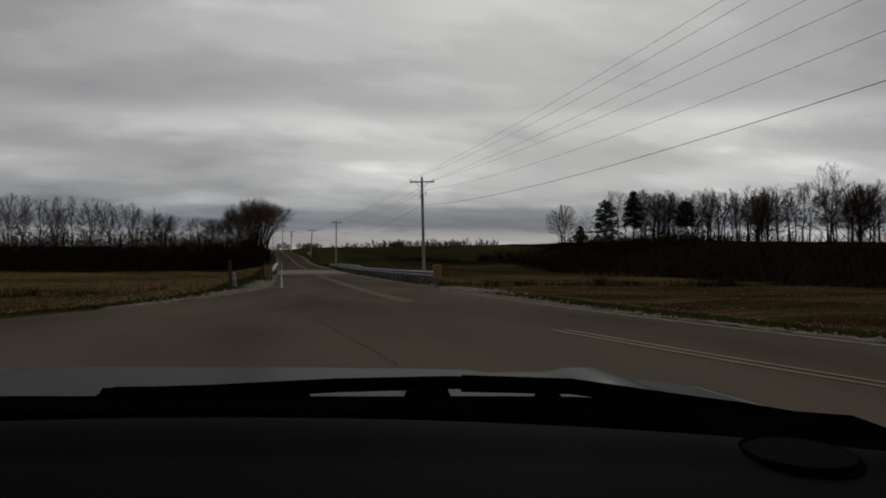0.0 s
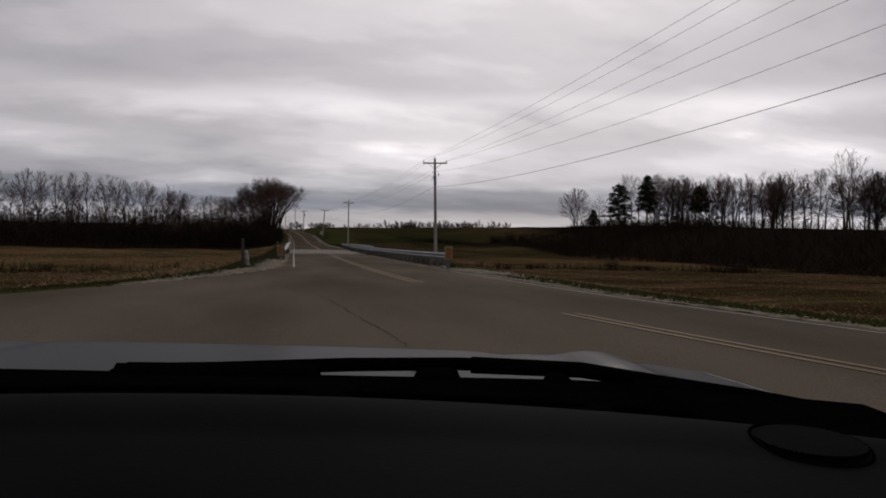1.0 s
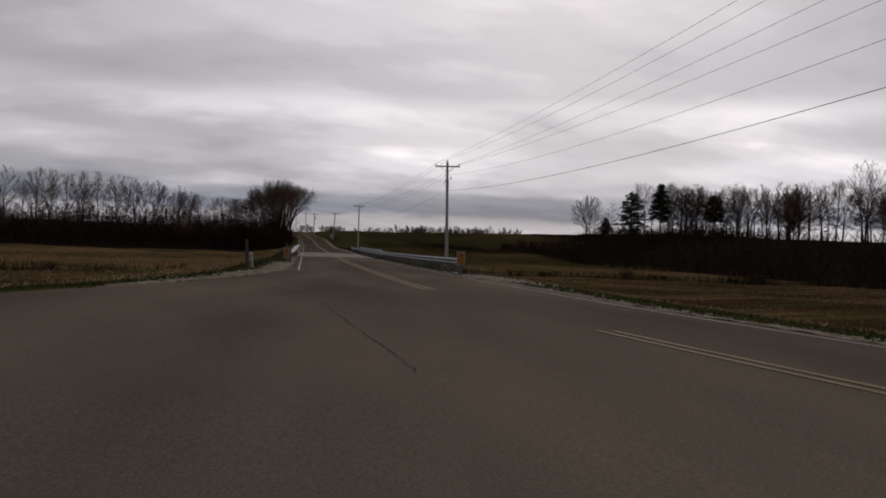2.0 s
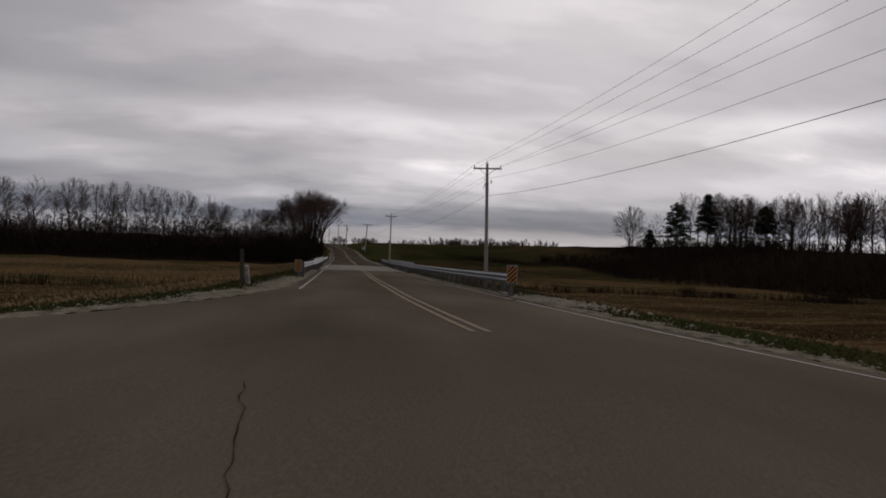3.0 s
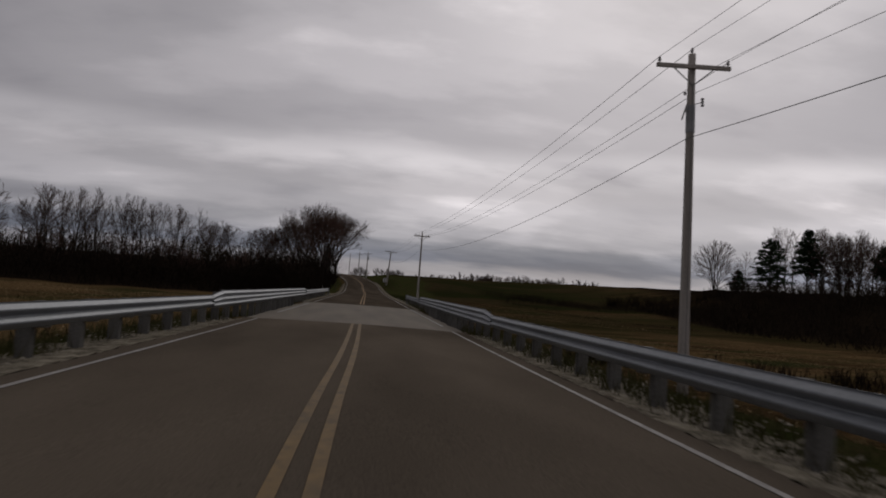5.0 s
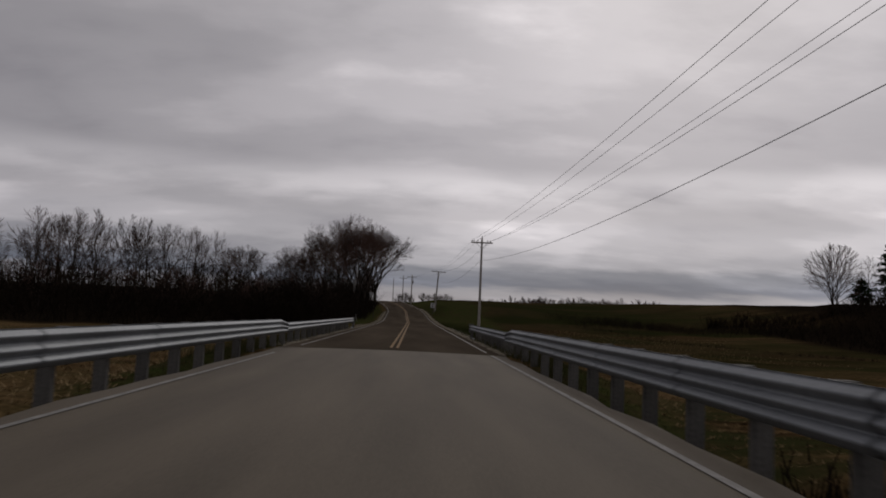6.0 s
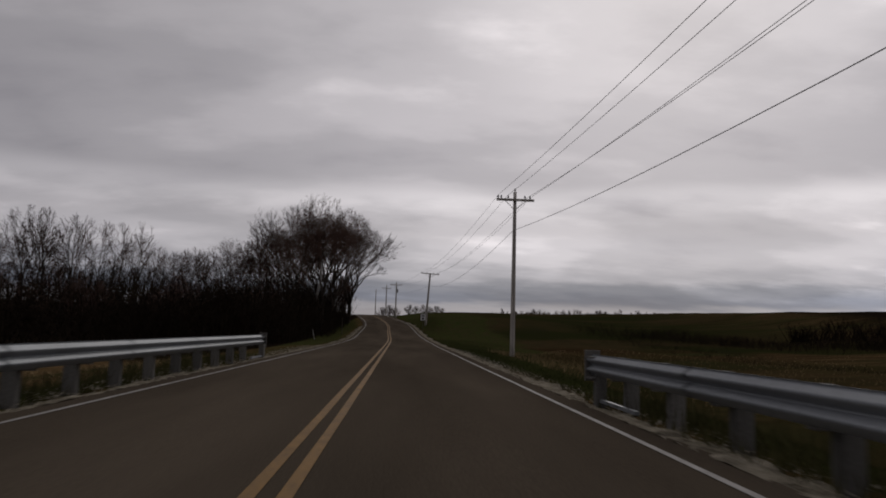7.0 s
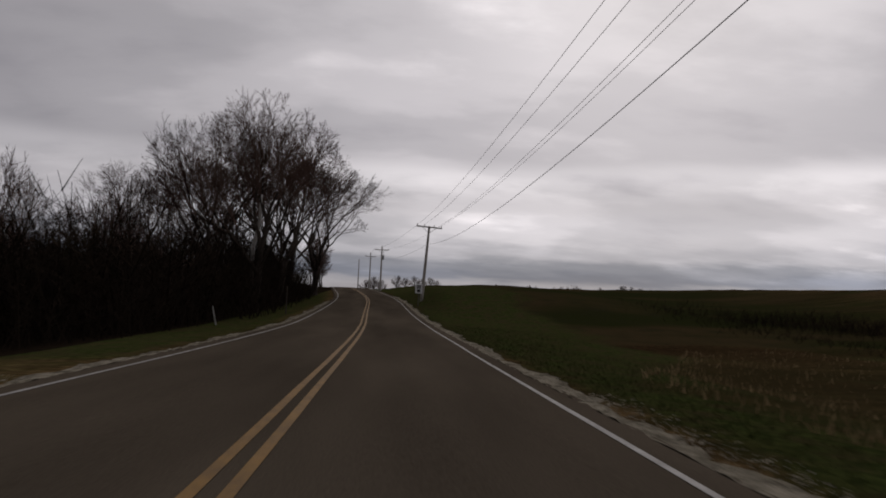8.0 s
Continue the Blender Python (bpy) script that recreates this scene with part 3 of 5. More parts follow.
def guard_rail(x, side, y0, y1, bridge0, bridge1, label):
    rail = thing("guard_rail", Matrix.Identity(4), label, "guard rail", "guard rails of the bridge")
    top, high = 0.72, 0.84
    p = x
    y = y0
    cuts = list(np.linspace(y0 - 0.55, bridge0 - 1.2, max(2, round((bridge0 - 1.2 - y0) / 3.81) + 1)))
    for a, b in zip(cuts, cuts[1:]):
        beam("rail_beam", p, side, a - 0.12, b, W_PROFILE, top, top, rail)
    beam("transition_beam", p, side, bridge0 - 1.3, bridge0, T_PROFILE, top, high, rail, 0.34, 0.48)
    cuts = list(np.linspace(bridge0, bridge1, max(2, round((bridge1 - bridge0) / 3.81) + 1)))
    for a, b in zip(cuts, cuts[1:]):
        beam("bridge_rail_beam", p, side, a - 0.1, b, T_PROFILE, high, high, rail)
    beam("transition_beam", p, side, bridge1 - 0.1, bridge1 + 1.2, T_PROFILE, high, top, rail, 0.48, 0.34)
    cuts = list(np.linspace(bridge1 + 1.2, y1, max(2, round((y1 - bridge1 - 1.2) / 3.81) + 1)))
    for a, b in zip(cuts, cuts[1:]):
        beam("rail_beam", p, side, a - 0.12, b, W_PROFILE, top, top, rail)
    first = block = None
    for y in np.arange(y0 + 1.65, y1 - 0.6, 1.65):
        raised = 0.13 if bridge0 <= y <= bridge1 else 0.0
        m = pose(x - side * 0.29, y, float(road_z(y)) + raised, 0, 0, 4 * math.sin(y * 7))
        if first is None:
            first = part("post", post_mesh(0.64), POST_STEEL, rail)
            first.matrix_basis = m
        else:
            share(first, m)
        mb = pose(x - side * 0.10, y, float(road_z(y)) + 0.54 + raised)
        if block is None:
            block = part("blockout", box(bmesh.new(), -0.095, 0.095, -0.07, 0.07, -0.17, 0.17, 0.01), POST_STEEL, rail)
            block.matrix_basis = mb
        else:
            share(block, mb)
    end_head(rail, x, side, y0 - 0.70, -1, float(road_z(y0)) + top)
    end_head(rail, x, side, y1, 1, float(road_z(y1)) + top)
    return rail


guard_rail(2.29, -1, -30.6, 43.1, 1.2, 26.6, "galvanised corrugated guard rail with steel posts along the bridge")
guard_rail(-5.30, 1, -16.6, 55.9, 0.9, 27.6, "galvanised corrugated guard rail with steel posts beside the field")


def object_marker(x, y, z0, slope, label):
    """A hazard panel on a short post; slope: 1 when its stripes rise to larger x."""
    w, h = 0.30, 0.545
    m = thing("hazard_marker", pose(x, y, z0), label, "road sign", "hazard panels at the rail ends")
    part("backing_plate", box(bmesh.new(), -w / 2 - 0.025, w / 2 + 0.025, -0.004, 0.008, -0.025, h + 0.025, 0.003), SIGN_GREY, m, "grey metal backing plate")
    part("yellow_face", box(bmesh.new(), -w / 2, w / 2, -0.010, -0.004, 0, h), SIGN_YELLOW, m, "yellow reflective face")
    for k in range(-3, 8):
        c = k * 0.148
        bm = bmesh.new()
        vs = [bm.verts.new((-0.5, 0, c - 0.5 * slope)), bm.verts.new((0.5, 0, c + 0.5 * slope)), bm.verts.new((0.5, 0, c + 0.5 * slope + 0.092)), bm.verts.new((-0.5, 0, c - 0.5 * slope + 0.092))]
        bm.faces.new(vs)
        for co, no in (((-w / 2, 0, 0), (-1, 0, 0)), ((w / 2, 0, 0), (1, 0, 0)), ((0, 0, 0), (0, 0, -1)), ((0, 0, h), (0, 0, 1))):
            bmesh.ops.bisect_plane(bm, geom=bm.verts[:] + bm.edges[:] + bm.faces[:], plane_co=co, plane_no=no, clear_outer=True)
        if not bm.faces:
            bm.free()
            continue
        for v in bm.verts:
            v.co.y = -0.0125
        part("stripe", bm, SIGN_BLACK, m)
    part("sign_post", box(bmesh.new(), -0.03, 0.03, 0.010, 0.05, -1.3, h - 0.05, 0.004), POST_STEEL, m)


object_marker(2.263, -31.45, 0.672, 1, "yellow hazard panel with black diagonal stripes at the rail end")
object_marker(-5.44, -17.5, 0.402, -1, "yellow hazard panel with black diagonal stripes at the rail end")


# ---------------------------------------------------------------- utility poles and wires
def insulator(parent, x, y, z):
    bm = lathe(bmesh.new(), [(0.015, -0.05), (0.02, 0.0), (0.055, 0.02), (0.05, 0.05), (0.03, 0.06), (0.045, 0.09), (0.03, 0.13), (0.012, 0.15)], 8, (x, y, z))
    part("insulator", bm, PORCELAIN, parent)


def utility_pole(x, y, zb, zt, arm_z, arm_w, turn=0.0, lean=0.0, extras=(), label="", pins=(-1, 1), top_pin=False, girth=0.165):
    p = thing("utility_pole", pose(x, y, zb, 0, lean, turn), label, "utility pole", "utility poles along the road")
    high = zt - zb
    bm = tube(bmesh.new(), [(0, 0, -0.8 + (high + 0.8) * i / 6) for i in range(7)], [girth * (1 - 0.36 * i / 6) for i in range(7)], 12)
    part("pole_shaft", bm, POLE_WOOD, p, smooth=True)
    if arm_w:
        az = arm_z - zb
        part("crossarm", box(bmesh.new(), -arm_w / 2, arm_w / 2, -0.20, -0.10, az - 0.06, az + 0.06, 0.008), POLE_WOOD, p)
        for s in (-1, 1):
            part("arm_brace", rod(bmesh.new(), (s * arm_w * 0.27, -0.16, az - 0.06), (0, -0.13, az - 0.55), 0.018, 0.018, 6), SIGN_GREY, p)
        for s in pins:
            insulator(p, s * (arm_w / 2 - 0.08), -0.15, az + 0.10)
    if top_pin:
        insulator(p, 0, 0, high + 0.05)
    if "can" in extras:
        bm = lathe(bmesh.new(), [(0.10, -0.36), (0.14, -0.34), (0.14, 0.30), (0.15, 0.31), (0.15, 0.34), (0.08, 0.38)], 14, (0.27, 0.0, high - 1.75))
        part("transformer", bm, CAN_GREY, p, "small grey transformer can", smooth=False)
        part("fuse_cutout", rod(bmesh.new(), (0.30, -0.12, high - 1.15), (0.38, -0.2, high - 1.45), 0.03, 0.025, 8), PORCELAIN, p)
        part("lightning_arrester", rod(bmesh.new(), (-0.17, -0.05, high - 1.4), (-0.26, -0.12, high - 1.62), 0.03, 0.02, 8), PORCELAIN, p)
    if "cutout" in extras:
        part("metal_sleeve", lathe(bmesh.new(), [(0.128, -0.50), (0.134, -0.48), (0.130, 0.30), (0.122, 0.32)], 14, (0, 0, high - 1.85)), CAN_GREY, p, "grey metal sleeve round the shaft")
        for dz in (0.0, 0.12, 0.24):
            part("strain_insulator", lathe(bmesh.new(), [(0.012, -0.045), (0.042, -0.03), (0.05, 0.0), (0.042, 0.03), (0.012, 0.045)], 10, (0.33, -0.05, high - 1.52 + dz * 0.75)), PORCELAIN, p)
        part("insulator_bracket", rod(bmesh.new(), (0.10, -0.04, high - 1.50), (0.30, -0.05, high - 1.44), 0.012, 0.012, 6), CABLE, p)
        part("fuse_cutout", rod(bmesh.new(), (-0.16, -0.12, high - 1.55), (-0.34, -0.22, high - 2.02), 0.028, 0.02, 8), PORCELAIN, p)
        part("cutout_bracket", rod(bmesh.new(), (-0.08, -0.08, high - 1.72), (-0.25, -0.17, high - 1.78), 0.012, 0.012, 6), CABLE, p)
        part("side_insulator", lathe(bmesh.new(), [(0.015, -0.05), (0.045, -0.02), (0.04, 0.04), (0.02, 0.06)], 10, (-0.22, -0.10, high - 1.22)), PORCELAIN, p)
    if "ground_wire" in extras:
        part("ground_wire", rod(bmesh.new(), (0.0, -0.165, 0.0), (0.0, -0.125, high - 1.0), 0.008, 0.008, 5), CABLE, p)
    return p


def wire(a, b, sag, radius, label="thin aluminium overhead power line"):
    a, b = Vector(a), Vector(b)
    bm = bmesh.new()
    pts = []
    n_seg = 24
    for i in range(n_seg + 1):
        f = i / n_seg
        q = a.lerp(b, f)
        q.z -= 4 * sag * f * (1 - f)
        pts.append(q)
    tube(bm, pts, [radius] * len(pts), 5)
    tagged(part("overhead_wire", bm, CABLE), label, "power line", "overhead wires")


P0, P1, P2, P3, P4, P5, P6 = (10.3, -69.0), (7.95, -0.06), (5.05, 68.4), (2.72, 128.9), (-1.72, 176.7), (-4.52, 216.8), (-8.6, 256.0)


def gz(q):
    return float(land_z(np.array(q[0]), np.array(q[1])))


utility_pole(*P0, gz(P0), 10.9, 10.5, 2.44, turn=3, extras=("ground_wire",), label="tall weathered wooden utility pole with one crossarm beside the field", top_pin=True)
utility_pole(*P1, gz(P1), 8.80, 8.38, 2.20, turn=-3, lean=-1.6, extras=("cutout", "ground_wire"), label="tall weathered grey wooden utility pole with crossarm and fuse cutout", top_pin=True)
utility_pole(*P2, gz(P2), 8.33, 7.88, 1.98, girth=0.135, extras=("ground_wire",), label="wooden utility pole with crossarm on the grass verge", pins=(-1, -0.82, -0.42, 0.55, 0.85), top_pin=True)
utility_pole(*P3, gz(P3), 8.72, 8.62, 2.45, lean=3.5, label="leaning wooden utility pole with crossarm on the hill", pins=(-1, -0.4, 0.4, 1))
utility_pole(*P4, gz(P4), 10.42, 9.9, 2.3, extras=("can",), label="wooden utility pole with transformer at the crest of the hill", top_pin=True)
utility_pole(*P5, gz(P5), 12.3, 11.4, 2.4, label="wooden utility pole with crossarm beyond the crest")
utility_pole(*P6, gz(P6), 13.2, 0, 0, label="bare wooden utility pole beyond the crest")


def ends(q, w, az, zt, turn=0.0):
    c, s = math.cos(radians(turn)), math.sin(radians(turn))
    at = lambda u, z: (q[0] + u * c, q[1] + u * s - 0.15, z)
    return {"l": at(-w / 2 + 0.08, az + 0.24), "t": at(0, zt + 0.18), "r": at(w / 2 - 0.08, az + 0.24), "ri": at(w / 2 - 0.45, az + 0.08), "li": at(-w * 0.2, az + 0.24), "n": at(0.1, az - 0.75), "c": at(-0.1, 6.25)}


E0, E1, E2 = ends(P0, 2.44, 8.42, 8.95, 3), ends((7.70, -0.06), 2.20, 8.38, 8.80, -3), ends(P2, 1.98, 7.88, 8.33)
E0.update(l=(9.4, -69, 10.9), t=(10.1, -69, 11.1), r=(10.9, -69, 10.35), ri=(11.1, -69, 9.5), n=(10.5, -69, 8.43), c=(10.5, -69, 7.16))
E3 = ends((3.2, 128.9), 2.45, 8.62, 8.7)
E4, E5 = ends(P4, 2.3, 9.9, 10.4), ends(P5, 2.4, 11.4, 11.8)
E3["c"], E4["c"] = (3.1, P3[1], 7.0), (P4[0], P4[1], 8.4)
for k, sag in (("l", 0.72), ("t", 0.98), ("r", 0.77), ("ri", 0.92), ("n", 1.28)):
    wire(E0[k], E1[k], sag, 0.007)
wire(E0["c"], E1["c"], 1.2, 0.011, "thick dark overhead communication cable")
for a, b, sag in (("l", "l", 0.8), ("t", "li", 0.8), ("n", "ri", 0.9), ("r", "r", 0.8)):
    wire(E1[a], E2[b], sag, 0.009)
wire(E1["c"], E2["c"], 1.15, 0.011, "thick dark overhead communication cable")
for k in ("l", "li", "ri", "r"):
    wire(E2[k], E3[k], 0.7, 0.008)
wire(E2["c"], E3["c"], 1.05, 0.011, "thick dark overhead communication cable")
for k in ("l", "r", "c"):
    wire(E3[k], E4[k], 0.5, 0.008)
wire(E4["l"], E5["l"], 0.4, 0.008)
wire(E4["r"], E5["r"], 0.4, 0.008)

# ---------------------------------------------------------------- small roadside things
sp = (2.2, 124.0)
sign = thing("road_sign", pose(sp[0], sp[1], gz(sp)), "small white rectangular road sign on a steel post", "road sign")
part("sign_panel", box(bmesh.new(), -0.30, 0.30, -0.008, 0.008, 1.15, 1.95, 0.004), SIGN_WHITE, sign, "white metal panel")
for z0, z1, w in ((1.74, 1.86, 0.20), (1.58, 1.68, 0.20), (1.24, 1.50, 0.15)):
    part("text_bar", box(bmesh.new(), -w, w, -0.012, -0.0085, z0, z1), SIGN_BLACK, sign)
part("sign_post", box(bmesh.new(), -0.03, 0.03, 0.009, 0.05, -0.4, 2.0, 0.004), POST_STEEL, sign)

q = (-6.85, -25.9)
stake = thing("white_post", pose(q[0], q[1], gz(q), 2, -7, 10), "short weathered white marker post in the grass verge", "marker post")
part("shaft", lathe(bmesh.new(), [(0.095, -0.3), (0.088, 0.35), (0.08, 0.60), (0.074, 0.66), (0.03, 0.68)], 12), OLD_WHITE, stake, "flaking white shaft")
part("cap", lathe(bmesh.new(), [(0.088, 0.60), (0.09, 0.70), (0.05, 0.735)], 12), OLD_WHITE, stake, "chipped cap")
q = (-7.05, -26.15)
fence_post = thing("wooden_post", pose(q[0], q[1], gz(q), -1, -2, 20), "weathered wooden post beside the white marker", "post")
part("post_shaft", box(bmesh.new(), -0.065, 0.065, -0.06, 0.06, -0.4, 1.36, 0.015), OLD_WOOD, fence_post)


# ---------------------------------------------------------------- bare trees
class Wood:
    """Grows limbs that fan out from a short bole and end on a rounded crown."""

    def __init__(self, seed, high, reach, base, segs):
        self.rng, self.segs = random.Random(seed), segs
        self.half = (high - base) / 2
        self.mid, self.reach = base + self.half, reach
        self.parts = {"trunk": ([], []), "crown": ([], [])}

    def limb(self, key, pts, radii, sides, point=False):
        verts, faces = self.parts[key]
        start = len(verts)
        last = len(pts) - 1
        for i, (p, r) in enumerate(zip(pts, radii)):
            if point and i == last:
                verts.append(p)
                break
            d = (pts[min(i + 1, last)] - pts[max(i - 1, 0)]).normalized()
            u = d.orthogonal().normalized()
            v = d.cross(u)
            for k in range(sides):
                a = 2 * math.pi * k / sides
                verts.append(p + (u * math.cos(a) + v * math.sin(a)) * r)
        for i in range(last):
            for k in range(sides):
                j = (k + 1) % sides
                if point and i == last - 1:
                    faces.append((start + i * sides + k, start + i * sides + j, start + last * sides))
                else:
                    faces.append((start + i * sides + k, start + i * sides + j, start + (i + 1) * sides + j, start + (i + 1) * sides + k))

    def room(self, p, d):
        """How far the crown's outline lies from p in the direction d."""
        q = Vector((p.x / self.reach, p.y / self.reach, (p.z - self.mid) / self.half))
        e = Vector((d.x / self.reach, d.y / self.reach, d.z / self.half))
        a, b, c = e.dot(e), q.dot(e), q.dot(q) - 1
        disc = b * b - a * c
        return max(0.25, (-b + math.sqrt(disc)) / a) if disc > 0 else 0.25

    def grow(self, p0, d0, d1, length, radius, level, counts, thin, wander):
        """A limb that sets out along d0 and turns into d1."""
        rng = self.rng
        n_seg = self.segs[level]
        pts, radii, p = [p0], [radius], p0.copy()
        tip = max(thin * 0.8, radius * 0.30)
        bend = wander * (1.0 + 0.5 * level)
        for i in range(n_seg):
            f = (i + 1) / n_seg
            d = (d0.lerp(d1, min(1.0, f * 1.2)) + Vector((rng.gauss(0, bend), rng.gauss(0, bend), rng.gauss(0, bend)))).normalized()
            p = p + d * (length / n_seg)
            pts.append(p.copy())
            radii.append(radius + (tip - radius) * f)
        self.limb("trunk" if level == 0 else "crown", pts, radii, (6, 3, 3, 3)[level], point=level >= 2)
        if level >= len(counts):
            return
        n_kids = counts[level]
        lo = (0.30, 0.16, 0.2)[level]
        for k in range(n_kids):
            f = lo + (1 - lo) * (k + rng.random()) / n_kids
            s = min(n_seg - 1, int(f * n_seg))
            g = f * n_seg - s
            at = pts[s].lerp(pts[s + 1], g)
            axis = (pts[s + 1] - pts[s]).normalized()
            side = axis.orthogonal().normalized()
            side.rotate(Matrix.Rotation(rng.uniform(0, 6.283), 3, axis))
            nd = (axis + side * (rng.uniform(0.35, 0.80) if level == 0 else rng.uniform(0.40, 1.0))).normalized()
            out = Vector((at.x, at.y, (at.z - self.mid) * 0.8))
            end = (nd + Vector((0, 0, 0.08)) + (out.normalized() * 0.38 if out.length > 0.5 else Vector((0, 0, 0)))).normalized()
            free = self.room(at, nd)
            want = length * (rng.uniform(0.38, 0.62) if level == 0 else rng.uniform(0.35, 0.6)) * (1.10 - 0.5 * f)
            r = max(thin, (radii[s] + (radii[s + 1] - radii[s]) * g) * rng.uniform(0.38, 0.6))
            self.grow(at, nd, end, min(want, free * rng.uniform(0.9, 1.12)), r, level + 1, counts, thin, wander)


def bare_tree(seed, high, reach, base, fork, radius, limbs, counts, thin, stems=1, sweep=(0.06, 1.15), wander=0.15, name="tree", segs=(5, 2, 1, 1)):
    """fork: where the bole parts into limbs; sweep: the limbs' angles from the upright, in radians."""
    w = Wood(seed, high, reach, base, segs)
    rng = w.rng
    for s in range(stems):
        a = rng.uniform(0, 6.28) + s * 6.28 / stems
        lean = 0.03 if stems == 1 else 0.16
        foot = Vector((0.3 * math.cos(a), 0.3 * math.sin(a), -0.35)) if stems > 1 else Vector((0, 0, -0.35))
        pts, radii, p = [foot], [radius * 1.25], foot.copy()
        bole = high * (0.15 if fork < 0.1 else fork + 0.20)
        n_seg = 7
        for i in range(n_seg):
            d = Vector((lean * math.cos(a) + rng.gauss(0, 0.06), lean * math.sin(a) + rng.gauss(0, 0.06), 1)).normalized()
            p = p + d * (bole / n_seg)
            pts.append(p.copy())
            radii.append(radius * (1 - 0.5 * (i + 1) / n_seg))
        w.limb("trunk", pts, radii, 8)
        each = max(3, limbs // stems)
        for k in range(each):
            f = (k + rng.uniform(0.2, 0.8)) / each
            t = 0.4 + 0.59 * f if fork < 0.1 else min(0.999, (fork + 0.20 * f) / (fork + 0.20))
            s_i = min(n_seg - 1, int(t * n_seg))
            at = pts[s_i].lerp(pts[s_i + 1], t * n_seg - s_i)
            ang = sweep[1] + (sweep[0] - sweep[1]) * f ** 1.1 + rng.uniform(-0.15, 0.15)
            az = a + 2.4 * k + rng.uniform(-0.4, 0.4)
            d1 = Vector((math.sin(ang) * math.cos(az), math.sin(ang) * math.sin(az), math.cos(ang)))
            d0 = (d1 + Vector((0, 0, 0.25))).normalized()
            length = w.room(at, (d0 + d1).normalized()) * rng.uniform(0.86, 1.02)
            r = max(thin * 2, radii[s_i] * rng.uniform(0.36, 0.54))
            w.grow(at, d0, d1, length, r, 0, counts, thin, wander)
    pts = np.array(w.parts["crown"][0])
    k_up = high / np.percentile(pts[:, 2], 99.7)
    k_out = reach / np.percentile(np.hypot(pts[:, 0], pts[:, 1]), 98.5)
    for key in w.parts:
        w.parts[key] = (np.array(w.parts[key][0]) * (k_out, k_out, k_up)).tolist(), w.parts[key][1]
    t = new(name)
    t.empty_display_size = 0.5
    for key, mat in (("trunk", BARK), ("crown", TWIG)):
        mesh_object(key, *w.parts[key], mat, t, smooth=True)
    return t


